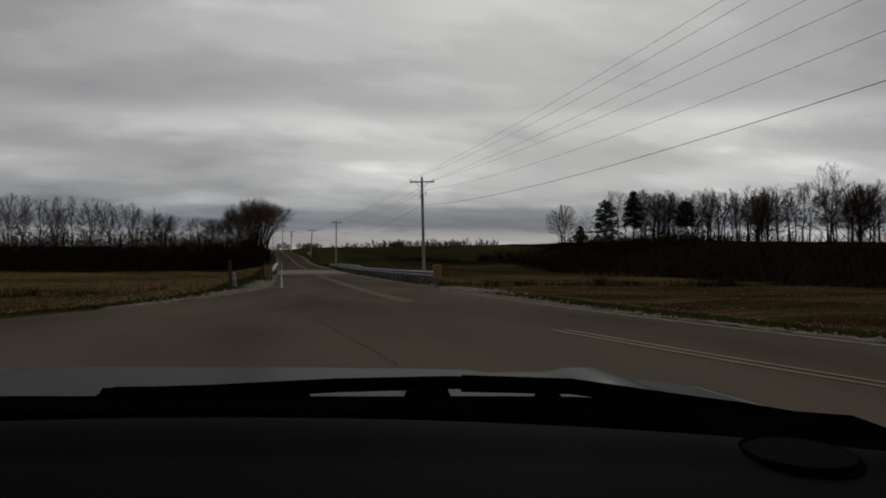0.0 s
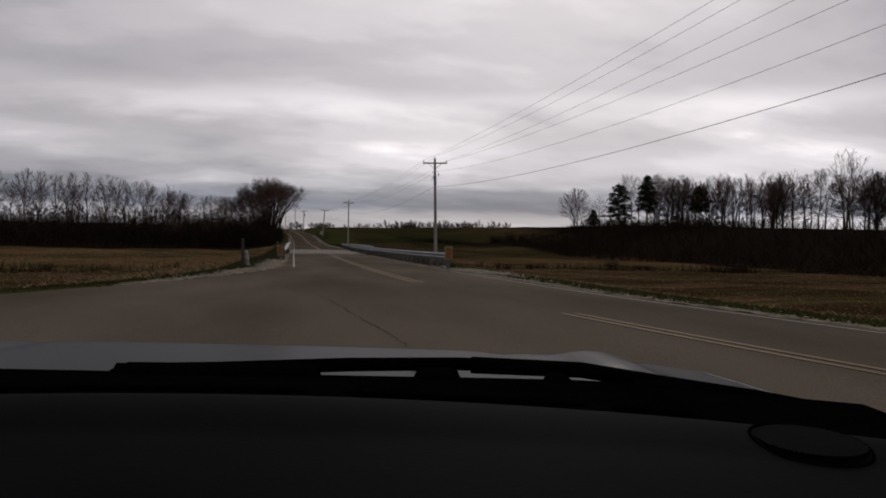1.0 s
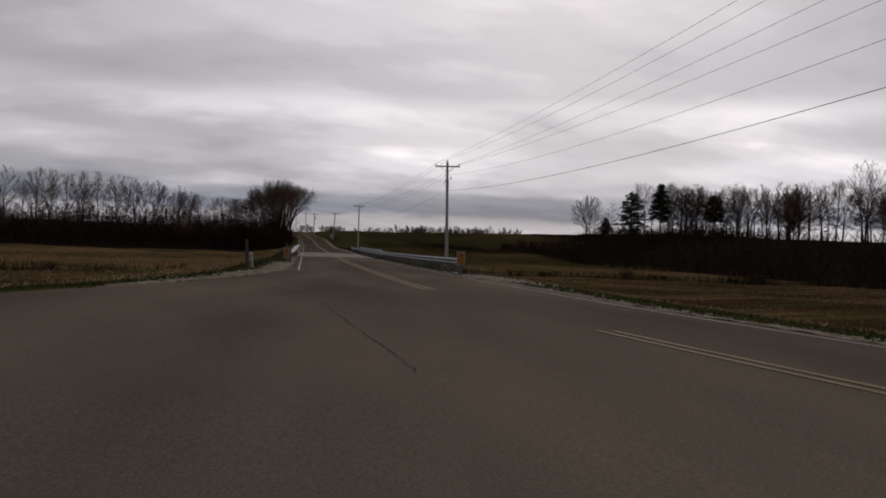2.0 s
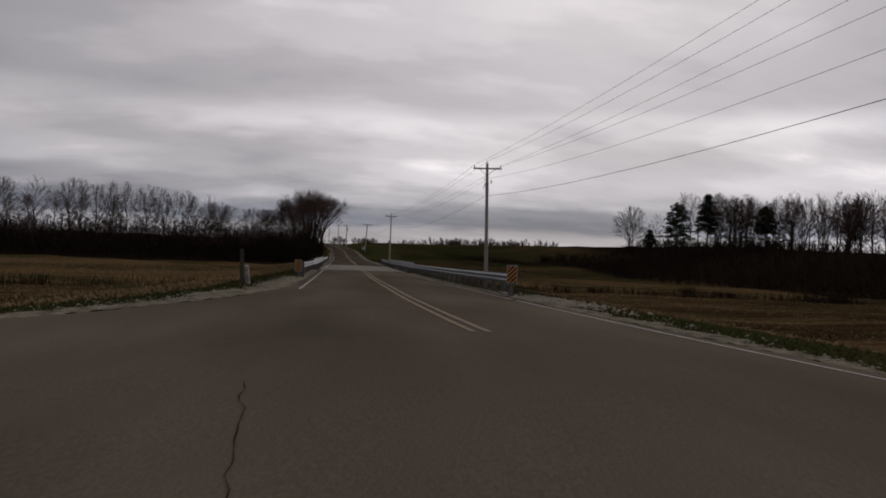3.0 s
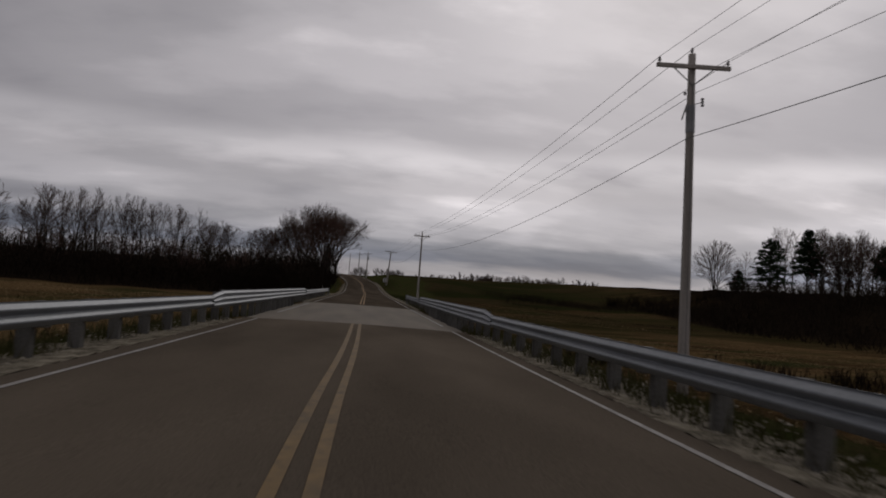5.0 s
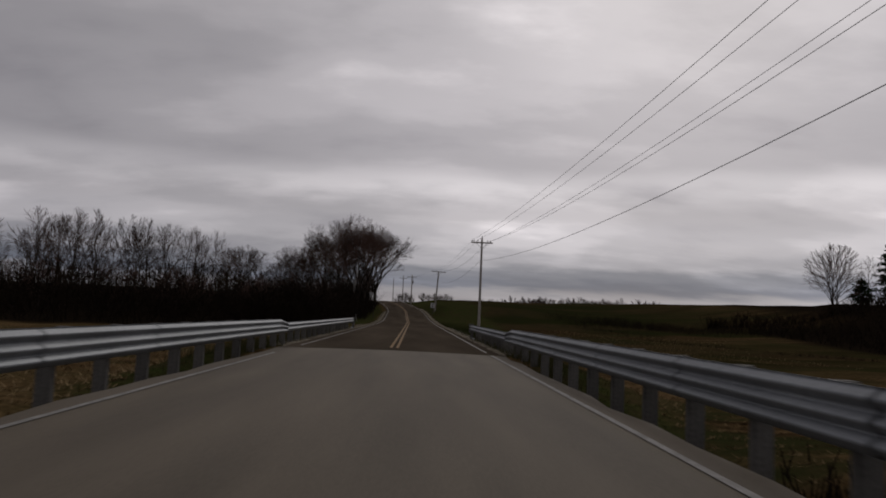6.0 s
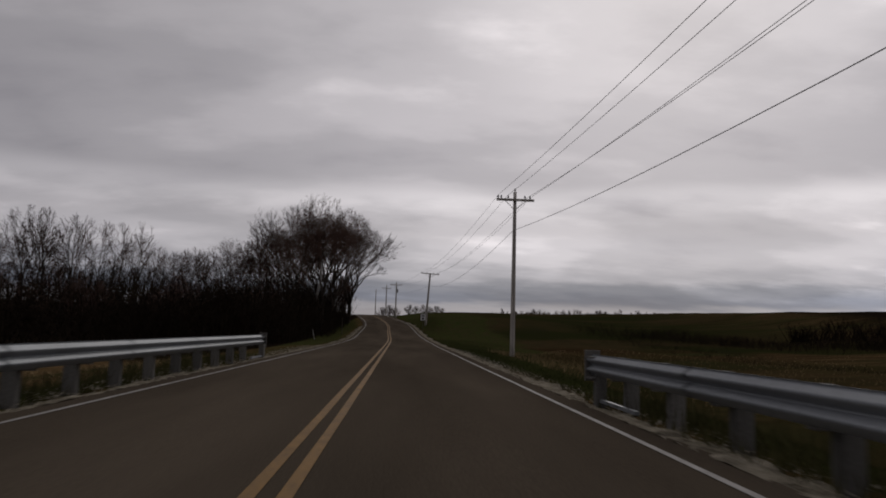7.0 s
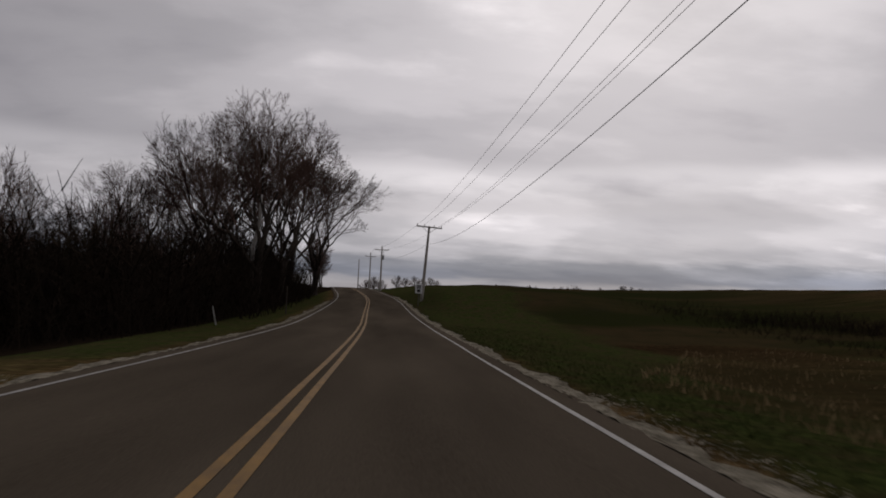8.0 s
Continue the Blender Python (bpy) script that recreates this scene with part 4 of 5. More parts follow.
def forked_tree(seed, high, reach, base, radius, limbs, levels, thin, narrow=1.0, stems=1):
    """A crown that forks again and again into ever finer wood, out to a rounded outline; narrow: how much the forks close up."""
    w = Wood(seed, high, reach, base, ())
    rng = w.rng
    first = (high - base) * 0.235

    def fork(p, d, length, r, level):
        n_seg = 3 if level < 3 else 2 if level < levels - 1 else 1
        pts, radii = [p], [r]
        for i in range(n_seg):
            out = Vector((p.x, p.y, 0))
            out = out.normalized() if out.length > 0.4 else Vector((0, 0, 0))
            droop = -0.10 if level >= levels - 3 and p.z < w.mid else 0.07
            d = (d + Vector((rng.gauss(0, 0.13), rng.gauss(0, 0.13), rng.gauss(0, 0.10) + droop)) + out * 0.05 / narrow).normalized()
            p = p + d * (length / n_seg)
            pts.append(p)
            radii.append(max(thin * 0.8, r * (1 - 0.22 * (i + 1) / n_seg)))
        last = level >= levels
        w.limb("trunk" if level < 2 else "crown", pts, radii, 6 if level < 2 else 4 if level < 4 else 3, point=last)
        if last:
            return
        q = Vector((p.x / reach, p.y / reach, (p.z - w.mid) / w.half))
        spare = 1.0 if q.length < 0.82 else 0.72 if q.length < 1.0 else 0.42
        step = 1 if q.length < 1.0 else 3
        turn = rng.uniform(0, 6.283)
        axis = d.orthogonal().normalized()
        n_kids = 3 if rng.random() < (0.45 if level < 2 else 0.6) else 2
        for k in range(n_kids):
            side = axis.copy()
            side.rotate(Matrix.Rotation(turn + 6.283 * k / n_kids + rng.uniform(-0.5, 0.5), 3, d))
            lead = k == 0
            spread = (rng.uniform(0.12, 0.38) if lead else rng.uniform(0.42, 0.85)) / narrow
            nd = (d + side * spread).normalized()
            fork(p, nd, length * (rng.uniform(0.78, 0.95) if lead else rng.uniform(0.60, 0.85)) * spare, max(thin, radii[-1] * (rng.uniform(0.76, 0.88) if lead else rng.uniform(0.55, 0.72))), min(levels, level + step))
        if level >= 2:
            for k in range(2):
                i = rng.randrange(n_seg)
                side = axis.copy()
                side.rotate(Matrix.Rotation(rng.uniform(0, 6.283), 3, d))
                fork(pts[i].lerp(pts[i + 1], rng.random()), (d + side * rng.uniform(0.6, 1.2)).normalized(), length * rng.uniform(0.35, 0.6), max(thin, radii[i] * 0.4), max(level + 2, levels - 1))

    for s in range(stems):
        a = rng.uniform(0, 6.28) + s * 6.28 / stems
        lean = 0.05 if stems == 1 else 0.20
        p = Vector((0.35 * math.cos(a), 0.35 * math.sin(a), -0.35)) if stems > 1 else Vector((0, 0, -0.35))
        pts, radii = [p], [radius * 1.35]
        bole = base + high * 0.10
        for i in range(6):
            d = Vector((lean * math.cos(a) + rng.gauss(0, 0.05), lean * math.sin(a) + rng.gauss(0, 0.05), 1)).normalized()
            p = p + d * (bole / 6)
            pts.append(p)
            radii.append(radius * (1 - 0.28 * (i + 1) / 6))
        w.limb("trunk", pts, radii, 8)
        each = max(2, limbs // stems)
        for k in range(each):
            az = a + 6.283 * k / each + rng.uniform(-0.4, 0.4)
            tilt = (rng.uniform(0.1, 0.3) if k == 0 else rng.uniform(0.40, 1.10)) / narrow
            at = pts[-1] if k < 3 else pts[-3].lerp(pts[-1], rng.random())
            fork(at, Vector((math.sin(tilt) * math.cos(az), math.sin(tilt) * math.sin(az), math.cos(tilt))), first * rng.uniform(0.85, 1.15), radii[-1] * rng.uniform(0.55, 0.75), 0)
    pts = np.array(w.parts["crown"][0])
    k_up, k_out = high / np.percentile(pts[:, 2], 99.6), reach / np.percentile(np.hypot(pts[:, 0], pts[:, 1]), 97.0)
    t = new("tree")
    t.empty_display_size = 0.5
    for key, mat in (("trunk", BARK), ("crown", TWIG)):
        mesh_object(key, (np.array(w.parts[key][0]) * (k_out, k_out, k_up)).tolist(), w.parts[key][1], mat, t, smooth=True)
    return t


# prototypes: (high, reach), built once and copied
BIG = [(forked_tree(11 + i, 15, 5.6, 2.2, 0.30, 6 + i % 2, 8, 0.0085, stems=1 + (i == 1)), 15, 5.6) for i in range(4)]
FAR = [(bare_tree(41 + i, 15, 4.2, 2.2, 0.20, 0.22, 13, (9, 5, 3), 0.024, sweep=(0.0, 1.42)), 15, 4.2) for i in range(6)]
SLIM = [(bare_tree(71 + i, 15, 3.0, 2.6, 0.30, 0.18, 11, (8, 5, 3), 0.022, stems=1 + (i == 2), sweep=(0.0, 1.1)), 15, 3.0) for i in range(5)]
VASE = [(bare_tree(83 + i, 11, 4.4, 0.3, 0.06, 0.16, 24, (8, 5, 2), 0.026, stems=3, sweep=(0.05, 0.95), wander=0.06), 11, 4.4) for i in range(2)]
TINY = [(bare_tree(91 + i, 10, 4.4, 1.5, 0.18, 0.22, 9, (7, 4), 0.08), 10, 4.4) for i in range(2)]
SHRUB = [(bare_tree(101 + i, 3, 1.5, 0.05, 0.04, 0.04, 24, (7, 4), 0.02, stems=4, sweep=(0.05, 1.25), name="shrub"), 3, 1.5) for i in range(3)]
used = set()


def plant(proto, x, y, top, reach, turn, label, group, category="tree"):
    """Stands a copy of a prototype at x, y with its crown's top at the height top and its half width reach."""
    ob, high0, reach0 = proto
    g = float(land_z(np.array(x), np.array(y)))
    m = pose(x, y, g, 0, 0, turn) @ Matrix.Diagonal((reach / reach0, reach / reach0, (top - g) / high0, 1))
    if ob in used:
        t = copy_thing(ob, m @ Matrix.Diagonal((*(1 / k for k in ob.scale), 1)))
    else:
        used.add(ob)
        ob.matrix_basis = m
        t = ob
    return tagged(t, label, category, group)


rng = random.Random(5)
ROADSIDE = [(0, -9.6, 111.0, 15.4, 5.6), (1, -14.2, 115.0, 15.2, 4.7), (2, -9.4, 121.5, 15.8, 5.8), (3, -8.8, 143, 16.8, 7.5), (0, -19.6, 115.5, 10.6, 4.6), (1, -11.4, 129, 16.8, 5.6),
            (3, -16.6, 126, 13.6, 4.6), (0, -11.0, 137, 17.2, 6.0), (2, -13.4, 119.5, 14.8, 4.8), (3, -17.2, 119, 11.6, 4.4)]
for k, x, y, top, reach in ROADSIDE:
    plant(BIG[k], x, y, top, reach, rng.uniform(0, 360), "large bare tree with dense brown twigs beside the road", "bare trees beside the road")
for i in range(14):
    y = 163 + i * 4.6
    plant(SLIM[i % 5], float(road_x(y)) - 5.2 - rng.uniform(0, 1.6), y, float(road_z(y)) + rng.uniform(6.5, 9.0), rng.uniform(1.7, 2.5), rng.uniform(0, 360), "slim bare tree in the row along the road", "bare trees along the crest")
WOOD = "bare leafless tree in the dark wood"
plant(FAR[0], -33.4, 128, 10.9, 3.0, 10, WOOD, "bare trees of the wood")
plant(SLIM[1], -36.8, 131, 14.6, 2.5, 50, WOOD, "bare trees of the wood")
plant(FAR[3], -40.2, 127, 14.0, 3.4, 90, WOOD, "bare trees of the wood")
plant(FAR[4], -84.2, 171.9, 20.6, 5.2, 140, "tall bare tree rising above the dark wood", "bare trees of the wood")
x = -43.5
while x > -132:
    edge = abs(x + 71.0) < 4.6
    top = rng.uniform(14.6, 16.0) if x > -48 else rng.uniform(15.4, 17.4) if x > -72 else rng.uniform(14.5, 17.0)
    if not edge:
        plant((FAR + SLIM[:2])[rng.randrange(8)], x, 125 + rng.uniform(-5, 5), top, rng.uniform(3.2, 4.8), rng.uniform(0, 360), WOOD, "bare trees of the wood")
    x -= rng.uniform(2.1, 3.3)
for i in range(24):
    x = -37 - 93 * (i + rng.random()) / 24
    top = rng.uniform(11.5, 13.5) if x > -44 else rng.uniform(13.5, 16.5)
    plant((SLIM + FAR)[rng.randrange(11)], x, rng.uniform(134, 156), top, rng.uniform(2.4, 3.8), rng.uniform(0, 360), WOOD, "bare trees of the wood")
for i in range(9):
    x = -26 - 20 * (i + rng.random()) / 9
    plant(FAR[i % 6], x, rng.uniform(160, 180), rng.uniform(13.6, 15.4), rng.uniform(3.6, 4.8), rng.uniform(0, 360), WOOD, "bare trees of the wood")
for i in range(26):
    x = -14 - 114 * (i + rng.random()) / 26
    plant((FAR + VASE)[rng.randrange(8)], x, rng.uniform(100, 116), rng.uniform(4.6, 6.4) if x > -45 else rng.uniform(5.2, 7.6), rng.uniform(2.4, 3.6), rng.uniform(0, 360), "small bare tree at the edge of the wood", "young trees of the wood")

BANK = "tall bare tree in the row on the bank"
plant(VASE[0], 73.5, 127, 16.8, 5.2, 20, "spreading bare tree standing apart on the bank", "bare trees on the bank")
plant(SLIM[1], 82.5, 131, 15.4, 2.6, 80, "slim bare tree on the bank", "bare trees on the bank")
ROW_X, ROW_Y = (93, 103, 107, 109, 111, 112, 113, 114, 115, 116), (135, 138, 126, 114, 101, 88, 74, 59, 43, 26)
for i in range(92):
    f = 9 * ((i + rng.random()) / 92)
    x, y = float(np.interp(f, range(10), ROW_X)) + rng.uniform(-4, 11), float(np.interp(f, range(10), ROW_Y)) + rng.uniform(-4, 5)
    plant((SLIM + FAR + FAR + VASE)[rng.randrange(19)], x, y, float(np.interp(y, (26, 75, 114, 138), (16.5, 18.6, 20.4, 22.4))) + rng.uniform(-1.8, 0.8), rng.uniform(3.0, 4.6), rng.uniform(0, 360), BANK, "bare trees on the bank")
plant(FAR[1], 111, 68, 22.5, 5.0, 15, "very tall bare tree rising over the row", "bare trees on the bank")
for i in range(56):
    x = rng.uniform(74, 150) if i % 4 else rng.uniform(10, 75)
    y = rng.uniform(440, 500)
    plant(TINY[i % 2], x, y, float(land_z(np.array(x), np.array(y))) + rng.uniform(9.0, 13.5), rng.uniform(4, 7.0), rng.uniform(0, 360), "distant bare tree beyond the hill", "distant trees")
for x, y, h in ((-3.5, 232, 3.4), (-2.2, 236, 2.6), (1.5, 205, 2.4), (3.2, 207, 1.9), (4.8, 205, 2.1), (6.4, 207, 1.8), (8.0, 206, 2.0), (9.6, 208, 1.5), (-6.5, 262, 4.0), (48, 205, 1.6), (50, 206, 1.3)):
    plant(SHRUB[int(h * 10) % 3], x, y, float(land_z(np.array(x), np.array(y))) + h, h * 0.62, x * 50, "small bare shrub on the crest", "shrubs on the crest", "shrub")


def conifer(seed, high, width, label, x, y, bare=0.1, ragged=1.0, taper=0.75):
    """bare: the share of the stem without boughs; ragged: how uneven the boughs are."""
    r = random.Random(seed)
    t = thing("conifer", pose(x, y, float(land_z(np.array(x), np.array(y))), 0, 0, seed * 40), label, "tree", "conifers on the bank")
    part("trunk", rod(bmesh.new(), (0, 0, -0.3), (0, 0, high * 0.97), 0.2, 0.03, 8), BARK, t)
    verts, faces = [], []
    n_boughs = int(high * 8)
    for i in range(n_boughs):
        f = (i + r.random()) / n_boughs
        z = high * (bare + (0.99 - bare) * f)
        reach = width * min(1.0, 0.6 + 1.8 * f) * (1 - f) ** taper * (1 + ragged * r.uniform(-0.5, 0.35)) + 0.25
        a = i * 2.4 + r.uniform(-0.5, 0.5)
        rise = r.uniform(-0.25, 0.2)
        for k in range(int(12 + reach * 13)):
            g = r.random() ** 0.6
            c = Vector((math.cos(a) * reach * g, math.sin(a) * reach * g, z + rise * reach * g)) + Vector((r.gauss(0, 0.22), r.gauss(0, 0.22), r.gauss(0, 0.16)))
            s = 0.40 * r.uniform(0.6, 1.3)
            u = Vector((r.gauss(0, 1), r.gauss(0, 1), r.gauss(0, 0.4))).normalized() * s
            v = Vector((r.gauss(0, 1), r.gauss(0, 1), r.gauss(0, 0.4))).normalized() * s * 0.45
            b = len(verts)
            verts += [c - u, c + v, c + u, c - v]
            faces.append((b, b + 1, b + 2, b + 3))
    mesh_object("crown", verts, faces, NEEDLES, t)


conifer(1, 12.8, 4.6, "dark green pine among the bare trees", 89.5, 133, 0.06, 0.9, 0.42)
conifer(2, 15.9, 3.8, "tall dark green pine among the bare trees", 99.2, 134, 0.34, 1.0, 0.6)
conifer(3, 4.8, 2.5, "small dark spruce beside the pine", 79.5, 128.5, 0.05, 0.35, 0.95)
conifer(4, 12.0, 3.6, "dark green pine among the bare trees", 108, 120, 0.40, 1.0, 0.5)

snag = thing("dead_tree", pose(-10.2, 112.7, gz((-10.2, 112.7)), 0, 1, 0), "dead tree with a pale barkless stretch of trunk", "dead tree")
part("trunk", tube(bmesh.new(), [(0, 0, -0.3), (0.04, 0, 1.8), (-0.05, 0, 3.4)], [0.16, 0.14, 0.125], 9), BARK, snag, smooth=True)
part("barkless_trunk", tube(bmesh.new(), [(-0.05, 0, 3.4), (-0.06, 0.03, 4.4), (0.12, 0.08, 5.4), (0.24, 0.1, 6.3), (0.20, 0.1, 7.4), (0.26, 0.1, 8.2)], [0.14, 0.14, 0.15, 0.12, 0.09, 0.06], 9), PALE_BARK, snag, "pale barkless wood", smooth=True)
part("top", tube(bmesh.new(), [(0.26, 0.1, 8.2), (0.22, 0.12, 10.0), (0.30, 0.1, 12.0), (0.27, 0.1, 14.4)], [0.05, 0.04, 0.03, 0.012], 6), BARK, snag, smooth=True)
for z, dx, dz in ((6.3, 0.7, 1.3), (7.6, -0.6, 1.2)):
    part("branch", tube(bmesh.new(), [(0.2, 0.1, z), (0.2 + dx * 0.5, 0.1, z + dz * 0.4), (0.2 + dx, 0.15, z + dz)], [0.04, 0.03, 0.012], 6), BARK, snag)
q = (-8.05, 93.9)
stump = thing("broken_stake", pose(q[0], q[1], gz(q), 0, -14, 0), "pale broken stake leaning in the grass verge", "stake")
part("stake_shaft", tube(bmesh.new(), [(0, 0, -0.2), (0, 0, 0.45), (0.02, 0, 0.85)], [0.038, 0.032, 0.018], 7), OLD_WHITE, stump)
q = (-6.7, 106.0)
roadside_post = thing("wooden_post", pose(q[0], q[1], gz(q)), "thin pale wooden post beside the road", "post")
part("post_shaft", box(bmesh.new(), -0.035, 0.035, -0.035, 0.035, -0.3, 1.7, 0.01), OLD_WOOD, roadside_post)


# ---------------------------------------------------------------- thickets, grass and stubble
def sprigs(name, count, place, high, radius, twigs, mat, label, category, seed, spread=0.35):
    """Many thin stems with side twigs as one mesh; place(rng): where a stem stands."""
    r = np.random.default_rng(seed)
    verts, faces = [], []
    tri = np.array([[1.0, 0, 0], [-0.5, 0.866, 0], [-0.5, -0.866, 0]])
    chunks = []
    for _ in range(count):
        x, y = place(r)
        clump = 0.80 + 0.25 * math.sin(x * 0.31 + 1.7 * math.sin(y * 0.13)) * math.sin(y * 0.27 + 0.6) + 0.13 * math.sin(x * 0.9)
        h = high * clump * r.uniform(0.6, 1.0)
        base = np.array([x, y, 0.0])
        lean = np.array([r.normal(0, spread), r.normal(0, spread), 1.0])
        segs = [(base, base + lean * h, radius)]
        for _ in range(twigs):
            f = r.uniform(0.15, 0.95)
            a = base + lean * h * f
            d = np.array([r.normal(0, 0.8), r.normal(0, 0.8), r.uniform(0.0, 0.7)])
            segs.append((a, a + d * h * r.uniform(0.15, 0.32), radius * 0.7))
        chunks += segs
    A, B, R = np.array([c[0] for c in chunks]), np.array([c[1] for c in chunks]), np.array([c[2] for c in chunks])
    g = land_z(A[:, 0], A[:, 1])
    A[:, 2] += g - 0.1
    B[:, 2] += g - 0.1
    V = np.concatenate([(A[:, None, :] + tri[None] * R[:, None, None]), (B[:, None, :] + tri[None] * R[:, None, None] * 0.3)], axis=1).reshape(-1, 3)
    k = np.arange(len(A))[:, None] * 6
    F = np.concatenate([k + np.array([[0, 1, 4, 3]]), k + np.array([[1, 2, 5, 4]]), k + np.array([[2, 0, 3, 5]])], axis=0)
    ob = mesh_object(name, V.tolist(), F.tolist(), mat)
    return tagged(ob, label, category, kind="stuff")


def left_wood(r):
    x = r.uniform(-125, -9.5)
    return x, r.uniform(76 if x < -22 else 88, 106)


def left_roadside(r):
    y = r.uniform(84, 139)
    return float(road_x(y)) - (5.6 if y > 98 else 7.0) - 15 * r.random() ** 1.2, y


def right_bank(r):
    y = r.uniform(-15, 128)
    if r.random() < 0.3:
        return 52 + (y + 15) * 0.12 + r.uniform(0, 30), r.uniform(60, 112)
    return 47 + 3 * math.sin(y * 0.09) + 0.1 * max(0.0, 20 - y) + 34 * r.random() ** 1.3, min(y, 112)


def left_inner(r):
    return r.uniform(-130, -20), r.uniform(102, 138)


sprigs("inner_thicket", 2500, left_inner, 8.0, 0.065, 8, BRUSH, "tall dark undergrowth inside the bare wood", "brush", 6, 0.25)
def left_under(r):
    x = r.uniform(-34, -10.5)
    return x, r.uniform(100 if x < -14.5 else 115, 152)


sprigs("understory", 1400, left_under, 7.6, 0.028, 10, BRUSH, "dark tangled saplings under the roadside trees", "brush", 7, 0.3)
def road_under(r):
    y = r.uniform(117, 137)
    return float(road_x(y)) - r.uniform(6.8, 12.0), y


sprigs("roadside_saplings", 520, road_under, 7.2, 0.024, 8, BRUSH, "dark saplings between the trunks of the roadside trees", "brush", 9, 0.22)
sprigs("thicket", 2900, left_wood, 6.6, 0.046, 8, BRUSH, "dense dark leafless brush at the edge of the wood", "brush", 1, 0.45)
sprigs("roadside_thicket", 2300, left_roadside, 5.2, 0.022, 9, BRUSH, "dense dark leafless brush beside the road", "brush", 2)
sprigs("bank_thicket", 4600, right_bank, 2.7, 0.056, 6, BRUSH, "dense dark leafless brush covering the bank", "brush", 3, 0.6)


def hill_brush(r):
    f = r.random()
    return float(np.interp(f, (0, 0.25, 0.5, 0.75, 1), (22, 25, 28.5, 36, 50))) + r.normal(0, 1.6), float(np.interp(f, (0, 0.25, 0.5, 0.75, 1), (122, 102, 84, 68, 52))) + r.normal(0, 2.5)


sprigs("hill_brush", 1200, hill_brush, 0.6, 0.016, 7, BRUSH, "low dark brush along a dip below the hill pasture", "brush", 4, 0.8)


# real brush in the dip, spread further right to stand in for cloud shade
def dip_brush(r):
    f = r.random() ** 0.8
    return float(np.interp(f, (0, 0.3, 0.6, 1), (25, 31, 40, 60))) + r.normal(0, 2.0), float(np.interp(f, (0, 0.3, 0.6, 1), (116, 109, 106, 104))) + r.normal(0, 3.5)


sprigs("dip_brush", 2200, dip_brush, 1.5, 0.016, 8, BRUSH, "dark leafless brush in a dip of the hill, widened as cloud shade", "brush", 5, 0.5)


def creek_weeds(r):
    x = r.uniform(5.5, 46) if r.random() < 0.55 else r.uniform(-60, -8.5)
    return x, float(creek_y(x)) + (r.normal(0.9, 1.0) if math.sin(x * 0.55) + math.sin(x * 1.7) > -0.5 else r.normal(2.2, 0.9))


sprigs("creek_weeds", 6500, creek_weeds, 0.9, 0.028, 3, BRUSH, "dark dead weeds lining the creek", "weeds", 8, 0.3)


def blades(name, count, place, high, width, mat, label, category, seed, lean=0.35):
    r = np.random.default_rng(seed)
    P = np.array([place(r) for _ in range(count)])
    g = land_z(P[:, 0], P[:, 1])
    base = np.column_stack([P[:, 0], P[:, 1], g - 0.02])
    a = r.uniform(0, 2 * np.pi, count)
    side = np.column_stack([np.cos(a), np.sin(a), np.zeros(count)]) * (width * r.uniform(0.5, 1.2, count))[:, None]
    tip = base + np.column_stack([r.normal(0, lean, count), r.normal(0, lean, count), np.ones(count)]) * (high * r.uniform(0.4, 1.2, count))[:, None]
    V = np.stack([base - side, base + side, tip], axis=1).reshape(-1, 3)
    F = np.arange(count * 3).reshape(-1, 3)
    return tagged(mesh_object(name, V.tolist(), F.tolist(), mat), label, category, kind="stuff")


def verge_right(r):
    y = r.uniform(-58, 100)
    return float(edge_right(np.array(y))) + 0.55 + abs(r.normal(0, 1.3 if y < 50 else 1.2 + 0.1 * max(0, y - 68))), y


def verge_left(r):
    y = r.uniform(-56, 48)
    return float(edge_left(np.array(y))) - (1.2 if y < 0 else 0.5) - abs(r.normal(0, 1.3 if y < 60 else 0.9)), y


def stubble_right(r):
    y = round(r.uniform(-52, 30) / 0.76) * 0.76 + r.normal(0, 0.06)
    return 5.4 + 50 * r.random() ** 1.5, y


def stubble_left(r):
    y = round(r.uniform(-48, 60) / 0.76) * 0.76 + r.normal(0, 0.06)
    return float(edge_left(np.array(y))) - 3.0 - 50 * r.random() ** 1.7, y


blades("verge_grass_right", 80000, verge_right, 0.09, 0.010, GRASS, "short green grass on the verge", "grass", 11, 0.8)
blades("verge_grass_left", 46000, verge_left, 0.09, 0.010, GRASS, "short green grass on the verge", "grass", 12, 0.8)
def rail_weeds(r):
    if r.random() < 0.55:
        return 2.30 + abs(r.normal(0.05, 0.55)) + (0.4 if r.random() < 0.6 else 0), r.uniform(-30, 44)
    return -5.50 - abs(r.normal(0.05, 1.1)), r.uniform(-17, 57)


blades("rail_weeds", 19000, rail_weeds, 0.38, 0.012, WEED, "unmown brown-green weeds around the rail posts", "weeds", 16, 0.3)
blades("stubble_right", 34000, stubble_right, 0.10, 0.028, STRAW, "pale cut stalks in the brown field", "stubble", 13, 1.3)
def stubble_hill(r):
    y = round(r.uniform(52, 94) / 0.76) * 0.76 + r.normal(0, 0.06)
    return float(edge_right(np.array(y))) + 2.6 + max(0.0, y - 76) * 0.5 + 26 * r.random() ** 1.7, y


blades("stubble_hill", 2800, stubble_hill, 0.22, 0.022, STRAW, "pale dry stalks below the hill pasture", "stubble", 15)
blades("stubble_left", 36000, stubble_left, 0.15, 0.035, STRAW, "pale cut stalks in the straw-coloured field", "stubble", 14, 1.2)


